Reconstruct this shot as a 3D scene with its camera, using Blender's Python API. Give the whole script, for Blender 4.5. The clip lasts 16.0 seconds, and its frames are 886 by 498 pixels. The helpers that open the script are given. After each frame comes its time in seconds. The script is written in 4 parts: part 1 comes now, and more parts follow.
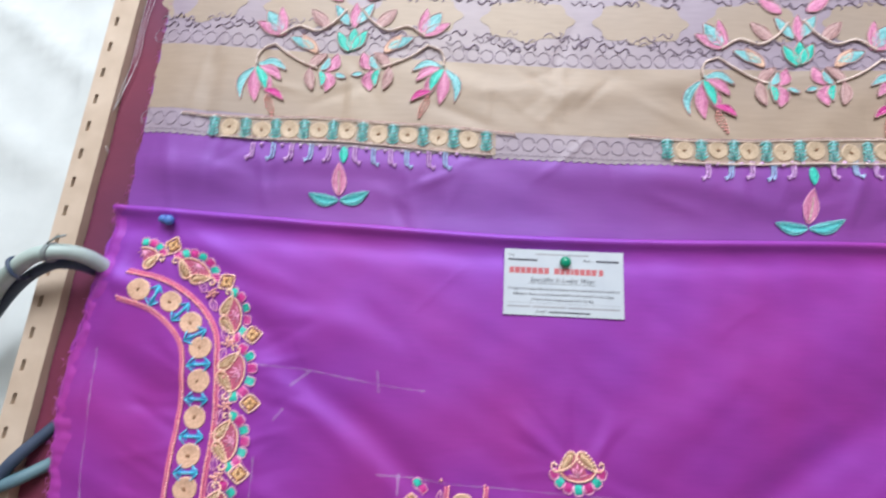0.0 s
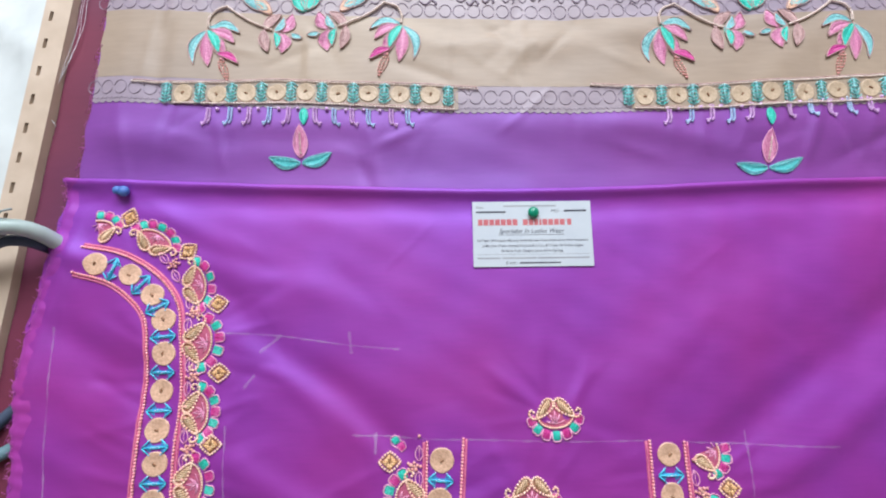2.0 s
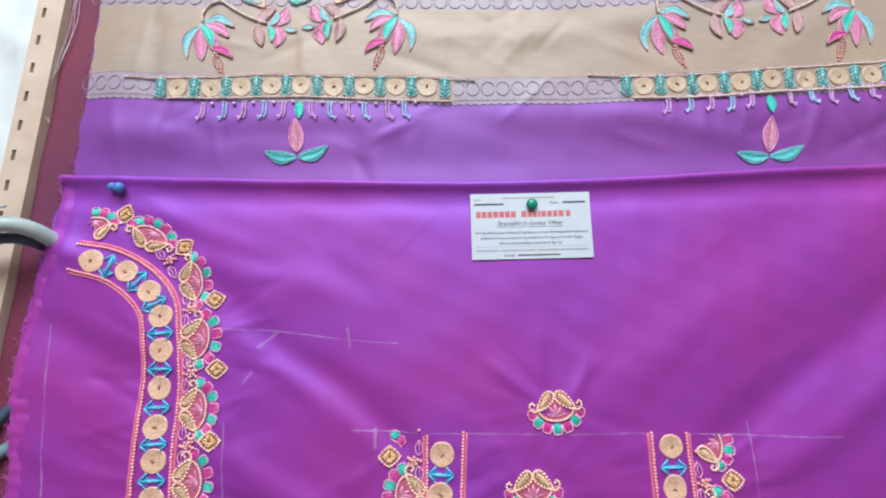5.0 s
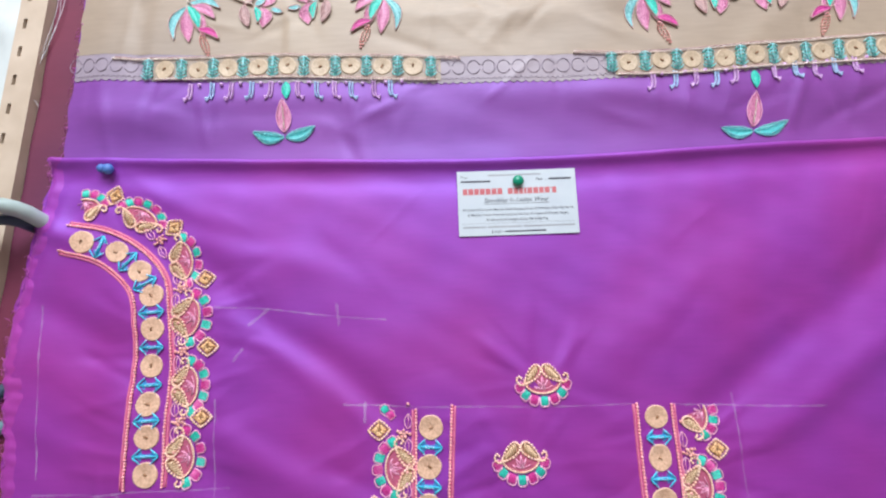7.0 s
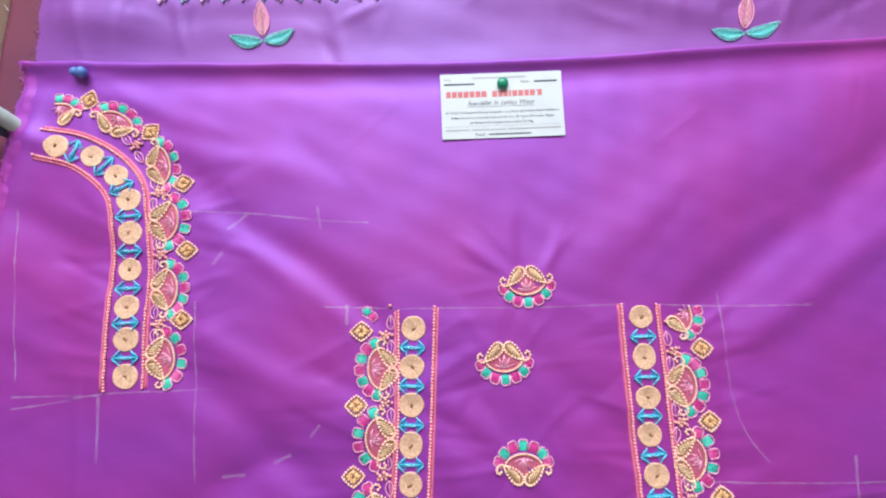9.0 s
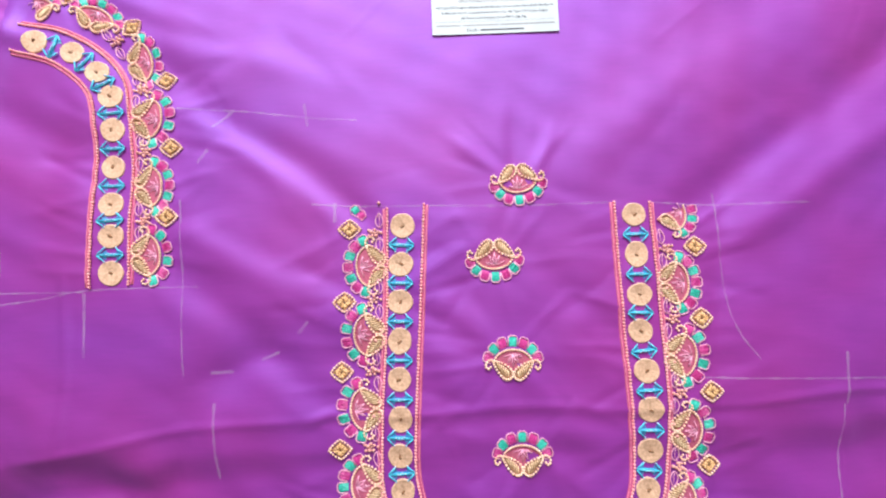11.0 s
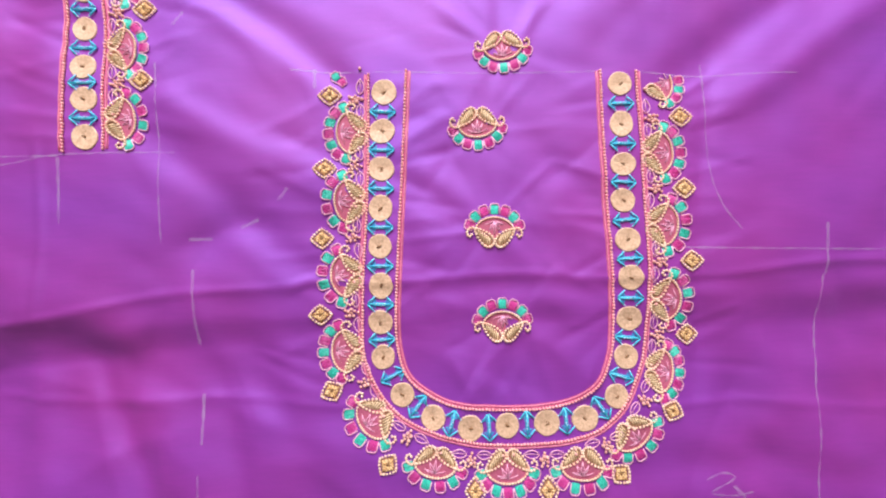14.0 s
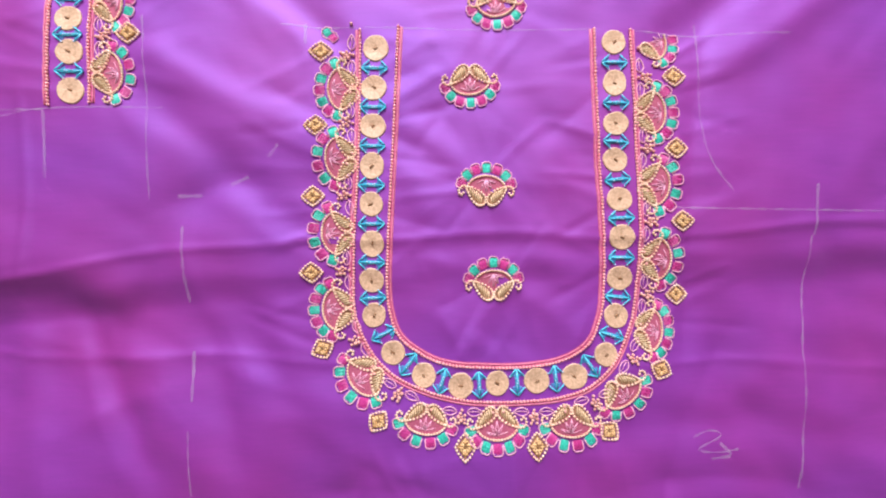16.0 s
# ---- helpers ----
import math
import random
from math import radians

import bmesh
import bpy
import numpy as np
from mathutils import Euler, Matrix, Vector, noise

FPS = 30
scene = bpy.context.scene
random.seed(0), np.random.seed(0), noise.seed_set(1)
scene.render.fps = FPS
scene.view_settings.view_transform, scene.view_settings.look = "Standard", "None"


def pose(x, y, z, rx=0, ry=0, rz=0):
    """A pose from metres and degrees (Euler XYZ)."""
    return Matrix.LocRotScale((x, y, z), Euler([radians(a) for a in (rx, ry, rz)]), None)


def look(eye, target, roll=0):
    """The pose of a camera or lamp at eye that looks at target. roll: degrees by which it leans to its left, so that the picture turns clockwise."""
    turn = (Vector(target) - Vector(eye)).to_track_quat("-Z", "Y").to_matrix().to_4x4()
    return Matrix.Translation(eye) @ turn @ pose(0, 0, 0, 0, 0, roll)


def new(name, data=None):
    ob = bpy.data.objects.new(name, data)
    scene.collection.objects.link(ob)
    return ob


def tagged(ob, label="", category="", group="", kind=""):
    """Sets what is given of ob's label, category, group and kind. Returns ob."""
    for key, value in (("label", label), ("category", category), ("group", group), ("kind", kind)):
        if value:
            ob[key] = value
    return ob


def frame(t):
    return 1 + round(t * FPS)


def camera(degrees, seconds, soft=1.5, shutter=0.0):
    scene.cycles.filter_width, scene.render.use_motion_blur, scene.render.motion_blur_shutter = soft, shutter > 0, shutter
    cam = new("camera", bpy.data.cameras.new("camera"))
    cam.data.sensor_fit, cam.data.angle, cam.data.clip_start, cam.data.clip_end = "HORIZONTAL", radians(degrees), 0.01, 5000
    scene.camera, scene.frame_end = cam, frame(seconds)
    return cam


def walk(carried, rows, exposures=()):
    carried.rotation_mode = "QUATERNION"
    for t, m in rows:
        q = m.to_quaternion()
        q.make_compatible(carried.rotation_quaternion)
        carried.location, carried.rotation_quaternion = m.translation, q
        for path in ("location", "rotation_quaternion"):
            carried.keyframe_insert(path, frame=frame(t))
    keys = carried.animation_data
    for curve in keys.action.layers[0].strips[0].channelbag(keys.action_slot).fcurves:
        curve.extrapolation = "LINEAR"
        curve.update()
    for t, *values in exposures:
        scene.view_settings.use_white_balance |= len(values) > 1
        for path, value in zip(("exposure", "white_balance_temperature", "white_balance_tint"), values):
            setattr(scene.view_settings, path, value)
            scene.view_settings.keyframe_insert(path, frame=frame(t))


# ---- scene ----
cam = camera(92.0, 16.0, soft=2.1, shutter=0.5)
PATH = [
    (0, -0.0353, -0.0075, 1.0765, 9.57, 1.62, 2.72),
    (0.5, -0.0613, -0.0300, 1.0739, 8.95, 1.80, 3.97),
    (1, -0.0360, -0.0336, 1.0718, 9.12, 0.02, 1.10),
    (1.5, -0.0264, -0.0361, 1.0683, 9.09, 0.01, -0.55),
    (2, -0.0229, -0.0368, 1.0674, 9.08, 0.03, -0.68),
    (2.5, -0.0248, -0.0362, 1.0647, 9.02, 0.13, -0.94),
    (3, -0.0226, -0.0379, 1.0637, 9.18, -0.20, -1.12),
    (3.5, -0.0233, -0.0362, 1.0638, 9.25, -0.03, -1.25),
    (4, -0.0235, -0.0393, 1.0628, 9.03, 0.06, -1.25),
    (6.5, -0.0134, -0.0415, 1.0666, 8.74, 0.53, -1.73),
    (7, -0.0122, -0.0545, 1.0651, 8.26, 0.31, -1.95),
    (7.5, -0.0116, -0.0710, 1.0646, 7.73, 0.42, -1.94),
    (8, -0.0076, -0.0859, 1.0601, 7.13, 0.31, -2.16),
    (10.5, -0.0002, -0.1585, 1.0440, 5.34, 0.13, -2.17),
    (11, 0.0023, -0.1734, 1.0408, 4.50, 0.24, -2.09),
    (11.5, 0.0037, -0.1843, 1.0381, 4.31, -0.18, -1.72),
    (12, 0.0076, -0.1990, 1.0353, 3.61, -0.28, -1.87),
    (12.5, 0.0127, -0.2091, 1.0344, 3.19, -0.84, -1.77),
    (13, 0.0116, -0.2207, 1.0355, 2.84, -0.66, -1.70),
    (13.5, 0.0079, -0.2386, 1.0345, 2.30, -0.36, -1.43),
    (14, 0.0093, -0.2486, 1.0333, 1.98, -0.36, -1.57),
    (14.5, 0.0123, -0.2565, 1.0319, 1.62, -0.63, -1.56),
    (15, 0.0124, -0.2608, 1.0298, 1.51, -0.78, -1.48),
    (15.5, 0.0109, -0.2669, 1.0322, 1.13, -0.76, -1.33),
    (16, 0.0115, -0.2703, 1.0321, 0.83, -0.96, -1.22),
]
WATTS = 84.0
walk(cam, [(t, pose(x, y, z, rx, ry, rz)) for t, x, y, z, rx, ry, rz in PATH],
     [(0.0, -0.46, 6200, 10), (4.0, -0.44, 6080, 9), (8.0, -0.29, 6250, 9), (11.0, -0.04, 6500, 8), (13.5, -0.04, 6500, 8), (16.0, -0.04, 6500, 9.5)])

# ---- light ----
world = bpy.data.worlds.new("world")
scene.world = world
world.use_nodes = True
wn = world.node_tree.nodes
sky = wn.new("ShaderNodeTexSky")
sky.sky_type, sky.sun_disc = "NISHITA", False
sky.sun_elevation, sky.sun_rotation = radians(40), radians(-40)
wn["Background"].inputs[1].default_value = 0.1
world.node_tree.links.new(sky.outputs[0], wn["Background"].inputs[0])


def window_light(name, eye, target, sx, sy, watts, colour):
    lamp = bpy.data.lights.new(name, "AREA")
    lamp.shape, lamp.size, lamp.size_y, lamp.energy, lamp.color = "RECTANGLE", sx, sy, watts, colour
    ob = new(name, lamp)
    ob.matrix_world = look(eye, target)
    return ob


window_light("window_daylight", (-0.08, 1.38, 2.0), (0.0, -0.1, 0.75), 1.6, 1.0, WATTS, (0.93, 0.97, 1.0))


# ---- materials ----
def material(name, build, rough=0.6, metal=0.0, spec=0.5):
    m = bpy.data.materials.new(name)
    m.use_nodes = True
    nt = m.node_tree
    b = nt.nodes["Principled BSDF"]
    b.inputs["Roughness"].default_value = rough
    b.inputs["Metallic"].default_value = metal
    b.inputs["Specular IOR Level"].default_value = spec
    build(nt, b)
    return m


def noise_node(nt, scale, detail=3.0, stretch=(1, 1, 1)):
    c = nt.nodes.new("ShaderNodeTexCoord")
    mp = nt.nodes.new("ShaderNodeMapping")
    mp.inputs["Scale"].default_value = stretch
    n = nt.nodes.new("ShaderNodeTexNoise")
    n.inputs["Scale"].default_value, n.inputs["Detail"].default_value = scale, detail
    nt.links.new(c.outputs["Object"], mp.inputs[0])
    nt.links.new(mp.outputs[0], n.inputs["Vector"])
    return n


def ramp(nt, source, stops):
    r = nt.nodes.new("ShaderNodeValToRGB")
    el = r.color_ramp.elements
    while len(el) < len(stops):
        el.new(0.5)
    for e, (p, c) in zip(el, stops):
        e.position, e.color = p, (*c, 1)
    nt.links.new(source, r.inputs[0])
    return r


def bump(nt, b, source, strength, distance):
    n = nt.nodes.new("ShaderNodeBump")
    n.inputs["Strength"].default_value, n.inputs["Distance"].default_value = strength, distance
    nt.links.new(source, n.inputs["Height"])
    nt.links.new(n.outputs[0], b.inputs["Normal"])


def silk(name, main, second, third, rough=0.45, sheen=0.3, tint=(0.7, 0.6, 1.0), gloss=None, ior=1.5):
    """Shot silk: random colour patches painted in for its hue shift with light and view, slubs along both yarns, a fine
    crepe, and a gloss in the weft's own colour.
    """
    def build(nt, b):
        big = ramp(nt, noise_node(nt, 7.0, 2.0).outputs[0], [(0.3, second), (0.5, main), (0.7, third)])
        slub = ramp(nt, noise_node(nt, 120.0, 4.0, (0.5, 3, 1)).outputs[0], [(0.3, (0.95, 0.95, 0.95)), (0.7, (1.04, 1.04, 1.04))])
        m = nt.nodes.new("ShaderNodeMix")
        m.data_type, m.blend_type = "RGBA", "MULTIPLY"
        m.inputs[0].default_value = 1.0
        nt.links.new(big.outputs[0], m.inputs[6])
        nt.links.new(slub.outputs[0], m.inputs[7])
        nt.links.new(m.outputs[2], b.inputs["Base Color"])
        b.inputs["Sheen Weight"].default_value, b.inputs["Sheen Roughness"].default_value = sheen, 0.45
        b.inputs["Sheen Tint"].default_value = (*tint, 1)
        if gloss:
            b.inputs["Specular Tint"].default_value = (*gloss, 1)
            b.inputs["IOR"].default_value = ior
        bump(nt, b, noise_node(nt, 900.0, 3.0, (1, 1, 1)).outputs[0], 0.12, 0.0006)
    return material(name, build, rough, 0.0, 1.0 if gloss else 0.55)


def thread_mat(name, dark, light, rough=0.4, metal=0.0, scale=700.0):
    """Spun floss or metal thread: tone changes from strand to strand."""
    def build(nt, b):
        n = noise_node(nt, scale, 2.0)
        nt.links.new(ramp(nt, n.outputs[0], [(0.3, dark), (0.7, light)]).outputs[0], b.inputs["Base Color"])
        bump(nt, b, n.outputs[0], 0.3, 0.0004)
    return material(name, build, rough, metal)


def plain(name, dark, light, rough=0.5, metal=0.0, scale=30.0, spec=0.5, height=0.0):
    def build(nt, b):
        n = noise_node(nt, scale, 5.0)
        nt.links.new(ramp(nt, n.outputs[0], [(0.3, dark), (0.7, light)]).outputs[0], b.inputs["Base Color"])
        if height:
            bump(nt, b, n.outputs[0], 0.4, height)
    return material(name, build, rough, metal, spec)


PURPLE = silk("purple_silk", (0.285, 0.015, 0.278), (0.240, 0.019, 0.325), (0.325, 0.012, 0.225), 0.61, 0.08, (0.5, 0.4, 1.0), (0.46, 0.33, 1.0), 2.0)
SLEEVE_SILK = silk("violet_silk", (0.225, 0.034, 0.275), (0.205, 0.036, 0.290), (0.245, 0.032, 0.260), 0.58, 0.14, (0.6, 0.5, 1.0), (0.56, 0.46, 1.0), 1.85)
MAROON = silk("maroon_cloth", (0.150, 0.020, 0.055), (0.12, 0.02, 0.07), (0.18, 0.02, 0.05), 0.7, 0.15, (1.0, 0.6, 0.7))
SELVEDGE = silk("magenta_selvedge", (0.345, 0.030, 0.310), (0.30, 0.03, 0.34), (0.39, 0.032, 0.28), 0.58, 0.15, (0.7, 0.45, 1.0), (0.6, 0.4, 1.0), 1.7)
GOLD_WEAVE = silk("gold_weave", (0.38, 0.285, 0.215), (0.36, 0.280, 0.225), (0.405, 0.305, 0.22), 0.52, 0.15, (1.0, 0.95, 0.85))
LILAC_WEAVE = silk("lilac_weave", (0.345, 0.275, 0.315), (0.33, 0.265, 0.33), (0.37, 0.295, 0.305), 0.5, 0.2)
GREY_YARN = thread_mat("grey_yarn", (0.24, 0.185, 0.25), (0.33, 0.26, 0.32), 0.6)
ZARI = thread_mat("coiled_zari", (0.64, 0.38, 0.25), (0.88, 0.58, 0.41), 0.45, 0.0, 620.0)
GOLD_BEAD = thread_mat("gold_bead", (0.92, 0.50, 0.36), (1.0, 0.76, 0.60), 0.16, 0.0, 400.0)
OLD_GOLD = thread_mat("old_gold_bead", (0.74, 0.40, 0.17), (0.98, 0.66, 0.36), 0.22, 0.0, 400.0)
ROSE_KNOT = thread_mat("rose_bead", (0.74, 0.30, 0.30), (0.95, 0.54, 0.46), 0.22, 0.0, 400.0)
ROSE_BEAD = thread_mat("rose_gold_bead", (0.95, 0.30, 0.36), (1.0, 0.52, 0.52), 0.22, 0.0, 400.0)
PALE_BEAD = thread_mat("pale_gold_bead", (0.66, 0.50, 0.44), (0.92, 0.78, 0.70), 0.25, 0.0, 400.0)
LILAC_BEAD = thread_mat("lilac_bead", (0.62, 0.32, 0.68), (0.84, 0.58, 0.88), 0.25, 0.0, 400.0)
PINK_CORD = thread_mat("pink_cord", (0.76, 0.25, 0.47), (0.93, 0.52, 0.68), 0.4)
ORANGE_CORD = thread_mat("coral_cord", (0.66, 0.14, 0.28), (0.86, 0.30, 0.44), 0.45)
NET = plain("rose_net", (0.40, 0.07, 0.16), (0.54, 0.14, 0.22), 0.7, 0, 800.0, 0.3, 0.0003)
LEAF_TEAL = thread_mat("blue_teal_floss", (0.05, 0.44, 0.46), (0.18, 0.68, 0.68), 0.35)
TEAL = thread_mat("teal_floss", (0.02, 0.45, 0.36), (0.10, 0.72, 0.58), 0.35)
MAGENTA = thread_mat("magenta_floss", (0.55, 0.03, 0.24), (0.74, 0.09, 0.40), 0.35)
PINK = thread_mat("pink_floss", (0.56, 0.15, 0.32), (0.80, 0.36, 0.54), 0.4)
AQUA = thread_mat("aqua_floss", (0.12, 0.40, 0.44), (0.36, 0.70, 0.70), 0.4)
MAUVE = thread_mat("mauve_floss", (0.42, 0.24, 0.24), (0.62, 0.40, 0.38), 0.45)
BLUE = thread_mat("blue_bugle_bead", (0.04, 0.42, 0.66), (0.14, 0.72, 0.90), 0.22)
DEEP_BLUE = thread_mat("deep_blue_floss", (0.05, 0.19, 0.48), (0.08, 0.33, 0.62), 0.45)
SEED_GOLD = thread_mat("seed_gold", (0.68, 0.44, 0.25), (0.95, 0.72, 0.48), 0.3, 0.0, 600.0)
ZARI_PALE = thread_mat("pale_zari", (0.50, 0.37, 0.25), (0.62, 0.47, 0.33), 0.5, 0.0, 500.0)
HOOK_BLUE = thread_mat("pale_blue_bead", (0.36, 0.52, 0.82), (0.60, 0.76, 0.95), 0.25, 0.0, 400.0)
KNOT = plain("brown_knot", (0.20, 0.09, 0.04), (0.34, 0.17, 0.08), 0.5, 0, 600.0)
PAD_BROWN = plain("brown_padding", (0.34, 0.15, 0.09), (0.46, 0.23, 0.13), 0.7, 0, 700.0)
ROSE_FLOSS = thread_mat("rose_floss", (0.50, 0.07, 0.22), (0.66, 0.14, 0.30), 0.5)
CARD = plain("card_stock", (0.53, 0.57, 0.62), (0.58, 0.62, 0.66), 0.5, 0, 60.0)
INK_RED = plain("red_ink", (0.52, 0.12, 0.14), (0.60, 0.18, 0.19), 0.6)
INK_BLACK = plain("black_ink", (0.03, 0.03, 0.05), (0.06, 0.06, 0.08), 0.6)
INK_GREY = plain("grey_ink", (0.30, 0.30, 0.33), (0.38, 0.38, 0.40), 0.6)
PIN_GREEN = plain("green_plastic", (0.0, 0.22, 0.12), (0.01, 0.28, 0.16), 0.3)
PIN_BLUE = plain("blue_plastic", (0.05, 0.14, 0.44), (0.09, 0.20, 0.52), 0.5)
STEEL = plain("steel", (0.45, 0.45, 0.46), (0.55, 0.55, 0.56), 0.3, 1.0)
WOOD = plain("pale_wood", (0.52, 0.40, 0.30), (0.64, 0.51, 0.40), 0.6, 0, 40.0, 0.4, 0.0006)
# darker copy of the bar's wood, for the shade down in its slots
SLOT_SHADE = plain("slot_shade", (0.16, 0.12, 0.08), (0.26, 0.20, 0.14), 0.8)
HOSE = plain("grey_green_plastic", (0.36, 0.45, 0.42), (0.48, 0.57, 0.53), 0.4, 0, 50.0)
TEAL_HOSE = plain("teal_plastic", (0.10, 0.18, 0.22), (0.15, 0.25, 0.28), 0.5)
DARK_STRAP = plain("slate_rubber", (0.03, 0.05, 0.09), (0.06, 0.08, 0.13), 0.5)
TIE = plain("grey_cord", (0.20, 0.24, 0.24), (0.30, 0.34, 0.33), 0.6, 0, 300)
SHEET = plain("white_cotton", (0.60, 0.63, 0.62), (0.68, 0.71, 0.70), 0.75, 0, 25.0, 0.3, 0.0008)
WALL = plain("cream_paint", (0.52, 0.45, 0.40), (0.60, 0.53, 0.47), 0.8, 0, 6.0)
FLOOR = plain("floor_cement", (0.40, 0.39, 0.37), (0.52, 0.50, 0.47), 0.6, 0, 8.0)
LINT = plain("white_thread", (0.66, 0.66, 0.72), (0.8, 0.8, 0.84), 0.7, 0, 500)
FRAY = plain("magenta_thread", (0.44, 0.06, 0.36), (0.62, 0.16, 0.50), 0.6, 0, 500)


def chalk_build(nt, b):
    """Dusty tailor's chalk, broken where the weave took none."""
    b.inputs["Base Color"].default_value = (0.72, 0.52, 0.80, 1)
    t = nt.nodes.new("ShaderNodeBsdfTransparent")
    m = nt.nodes.new("ShaderNodeMixShader")
    r = ramp(nt, noise_node(nt, 45.0, 8.0).outputs[0], [(0.3, (0.04, 0.04, 0.04)), (0.75, (0.33, 0.33, 0.33))])
    nt.links.new(r.outputs[0], m.inputs[0])
    nt.links.new(t.outputs[0], m.inputs[1])
    nt.links.new(b.outputs[0], m.inputs[2])
    nt.links.new(m.outputs[0], nt.nodes["Material Output"].inputs[0])


CHALK = material("tailors_chalk", chalk_build, 0.9)

# ---- height of the cloths (plan in millimetres, height in metres) ----
# creases of the folded blouse piece: from x, y to x, y, half width, height
CREASES = [
    (-185, -20, -60, -122, 13, -2.6), (-165, -52, -85, -118, 9, 1.6), (-262, 52, -120, -18, 14, 2.2), (-255, 40, -150, 0, 9, -2.0),
    (320, -20, 185, -122, 15, -3.5), (320, 30, 120, -80, 26, 2.6), (330, -70, 215, -140, 12, 2.6), (-240, -60, -250, -160, 16, 2.2),
    (-290, -50, -250, -75, 14, -2.4), (-175, -165, -72, -252, 13, -2.4), (-160, -140, -60, -200, 12, 2.2), (-272, -278, -72, -256, 3, 0.9),
    (-72, -257, 135, -260, 3, 0.8), (135, -260, 330, -254, 3, 0.9), (-272, -289, -90, -266, 9, -1.8), (140, -268, 320, -262, 8, -1.3),
    (-20, -266, 130, -269, 7, -1.3), (-280, -330, -54, -338, 3, 0.6), (150, -345, 310, -350, 3, 0.6), (-252, -172, -256, -270, 3, 1.0),
    (-133, -330, -122, -400, 10, -2.0), (-200, -300, -130, -420, 18, 2.8), (-270, -288, -195, -312, 14, -2.4), (-215, -320, -180, -400, 10, -2.6), (-262, -330, -240, -420, 14, 2.4), (-5, -185, 35, -215, 10, 1.6),
    (75, -170, 115, -215, 10, -1.6), (60, -240, 110, -300, 12, 1.5), (0, -300, 40, -330, 10, 1.4), (190, -130, 175, -330, 8, -1.3),
    (210, -300, 300, -420, 16, 3.0), (205, -350, 240, -430, 12, -2.6), (280, -280, 320, -380, 14, -2.8), (-100, -340, -60, -420, 14, -2.6), (60, -405, 66, -450, 7, 1.4), (100, -400, 112, -450, 7, -1.2),
    (-300, 20, -318, -80, 6, 2.0), (-316, 24, -296, 14, 9, 3.0), (20, -85, 35, -98, 5, 1.3), (75, -85, 68, -98, 5, 1.3), (55, -70, 54, -90, 5, -1.0),
]
SLEEVE_CREASES = [
    (-190, 104, -100, 98, 9, -1.2), (-60, 100, -40, 112, 4, 1.4), (270, 112, 262, 92, 4, 1.6), (284, 110, 300, 86, 5, -1.6), (120, 108, 200, 92, 8, 1.2),
    (-131, 186, -130, 154, 2.5, 1.1), (-14, 176, -16, 156, 2.5, 1.0), (40, 190, 42, 168, 2.5, 0.9), (-245, 190, -248, 150, 7, -1.6),
    (60, 178, 150, 192, 12, 1.6), (-40, 186, 40, 176, 12, 1.4), (80, 196, 150, 160, 9, -1.4), (-290, 110, -240, 96, 10, 1.6), (130, 170, 160, 150, 6, 1.2),
    (-10, 108, 90, 92, 12, -1.0), (240, 150, 300, 200, 12, 1.2), (-80, 205, -20, 190, 9, -1.2),
]


def smooth(a, b, v):
    s = np.clip((v - a) / (b - a), 0.0, 1.0)
    return s * s * (3 - 2 * s)


def facets(x, y):
    """Broad loose folds of the lower half, each with a definite crest and nearly flat flanks."""
    rnd = random.Random(23)
    z = np.zeros_like(x)
    for k in range(44):
        cx, cy = rnd.uniform(-330, 340), rnd.uniform(-480, -150)
        a = radians(rnd.choice((8, 168, 28, 148, 2, 70, 112)) + rnd.uniform(-15, 15))
        n, w = rnd.uniform(30, 80), rnd.uniform(10, 26)
        s = (x - cx) * math.cos(a) + (y - cy) * math.sin(a)
        d = -(x - cx) * math.sin(a) + (y - cy) * math.cos(a) + 0.002 * s * s
        h = rnd.choice((-1, 1)) * rnd.uniform(0.12, 0.21) * w
        z += h * np.exp(-np.sqrt((d / w) ** 2 + 0.03) * 1.5) * np.exp(-(s / n) ** 2)
    stiff = smooth(-100, -60, x) * smooth(210, 165, x) * smooth(-425, -395, y)
    return z * smooth(-150, -250, y) * (1 - 0.5 * stiff)


def slack(x, y):
    """Where the silk drops away below the long pressed crease."""
    deep = 6.0 * smooth(-60, -150, x) + 4.0 * smooth(130, 200, x) + 3.8 + 5.0 * smooth(-180, -260, x)
    top = np.interp(x, (-330, -72, 135, 430), (-284, -262, -266, -257))
    return -deep * smooth(0, 34, top - y) * smooth(150, 40, top - y)


def ridges(x, y, creases):
    z = np.zeros_like(x)
    for x0, y0, x1, y1, w, h in creases:
        dx, dy = x1 - x0, y1 - y0
        n = math.hypot(dx, dy)
        s = ((x - x0) * dx + (y - y0) * dy) / n
        d = ((x - x0) * dy - (y - y0) * dx) / n + 2.5 * np.sin(s * 0.035 + x0)
        past = np.maximum(np.maximum(-s, s - n), 0)
        z += h * np.exp(-(d / w) ** 2 - (past / (1.6 * w + 8)) ** 2)
    return z


def swell(x, y):
    return (0.7 * np.sin(x * 0.031 + 0.013 * y + 0.6) * np.sin(y * 0.027 - 0.009 * x + 1.1)
            + 0.35 * np.sin(x * 0.071 - y * 0.043 + 2.0) * np.sin(y * 0.066 + 0.4) + 0.18 * np.sin(x * 0.16 + y * 0.11) * np.sin(y * 0.14 - x * 0.05))


FOLD_LINE = ((-330, -306, -225, -141, -56, 0, 70, 155, 240, 312, 420), (72, 72, 69, 65, 62, 60, 60, 62, 65, 66, 66))


def fold_y(x):
    return np.interp(x, *FOLD_LINE)


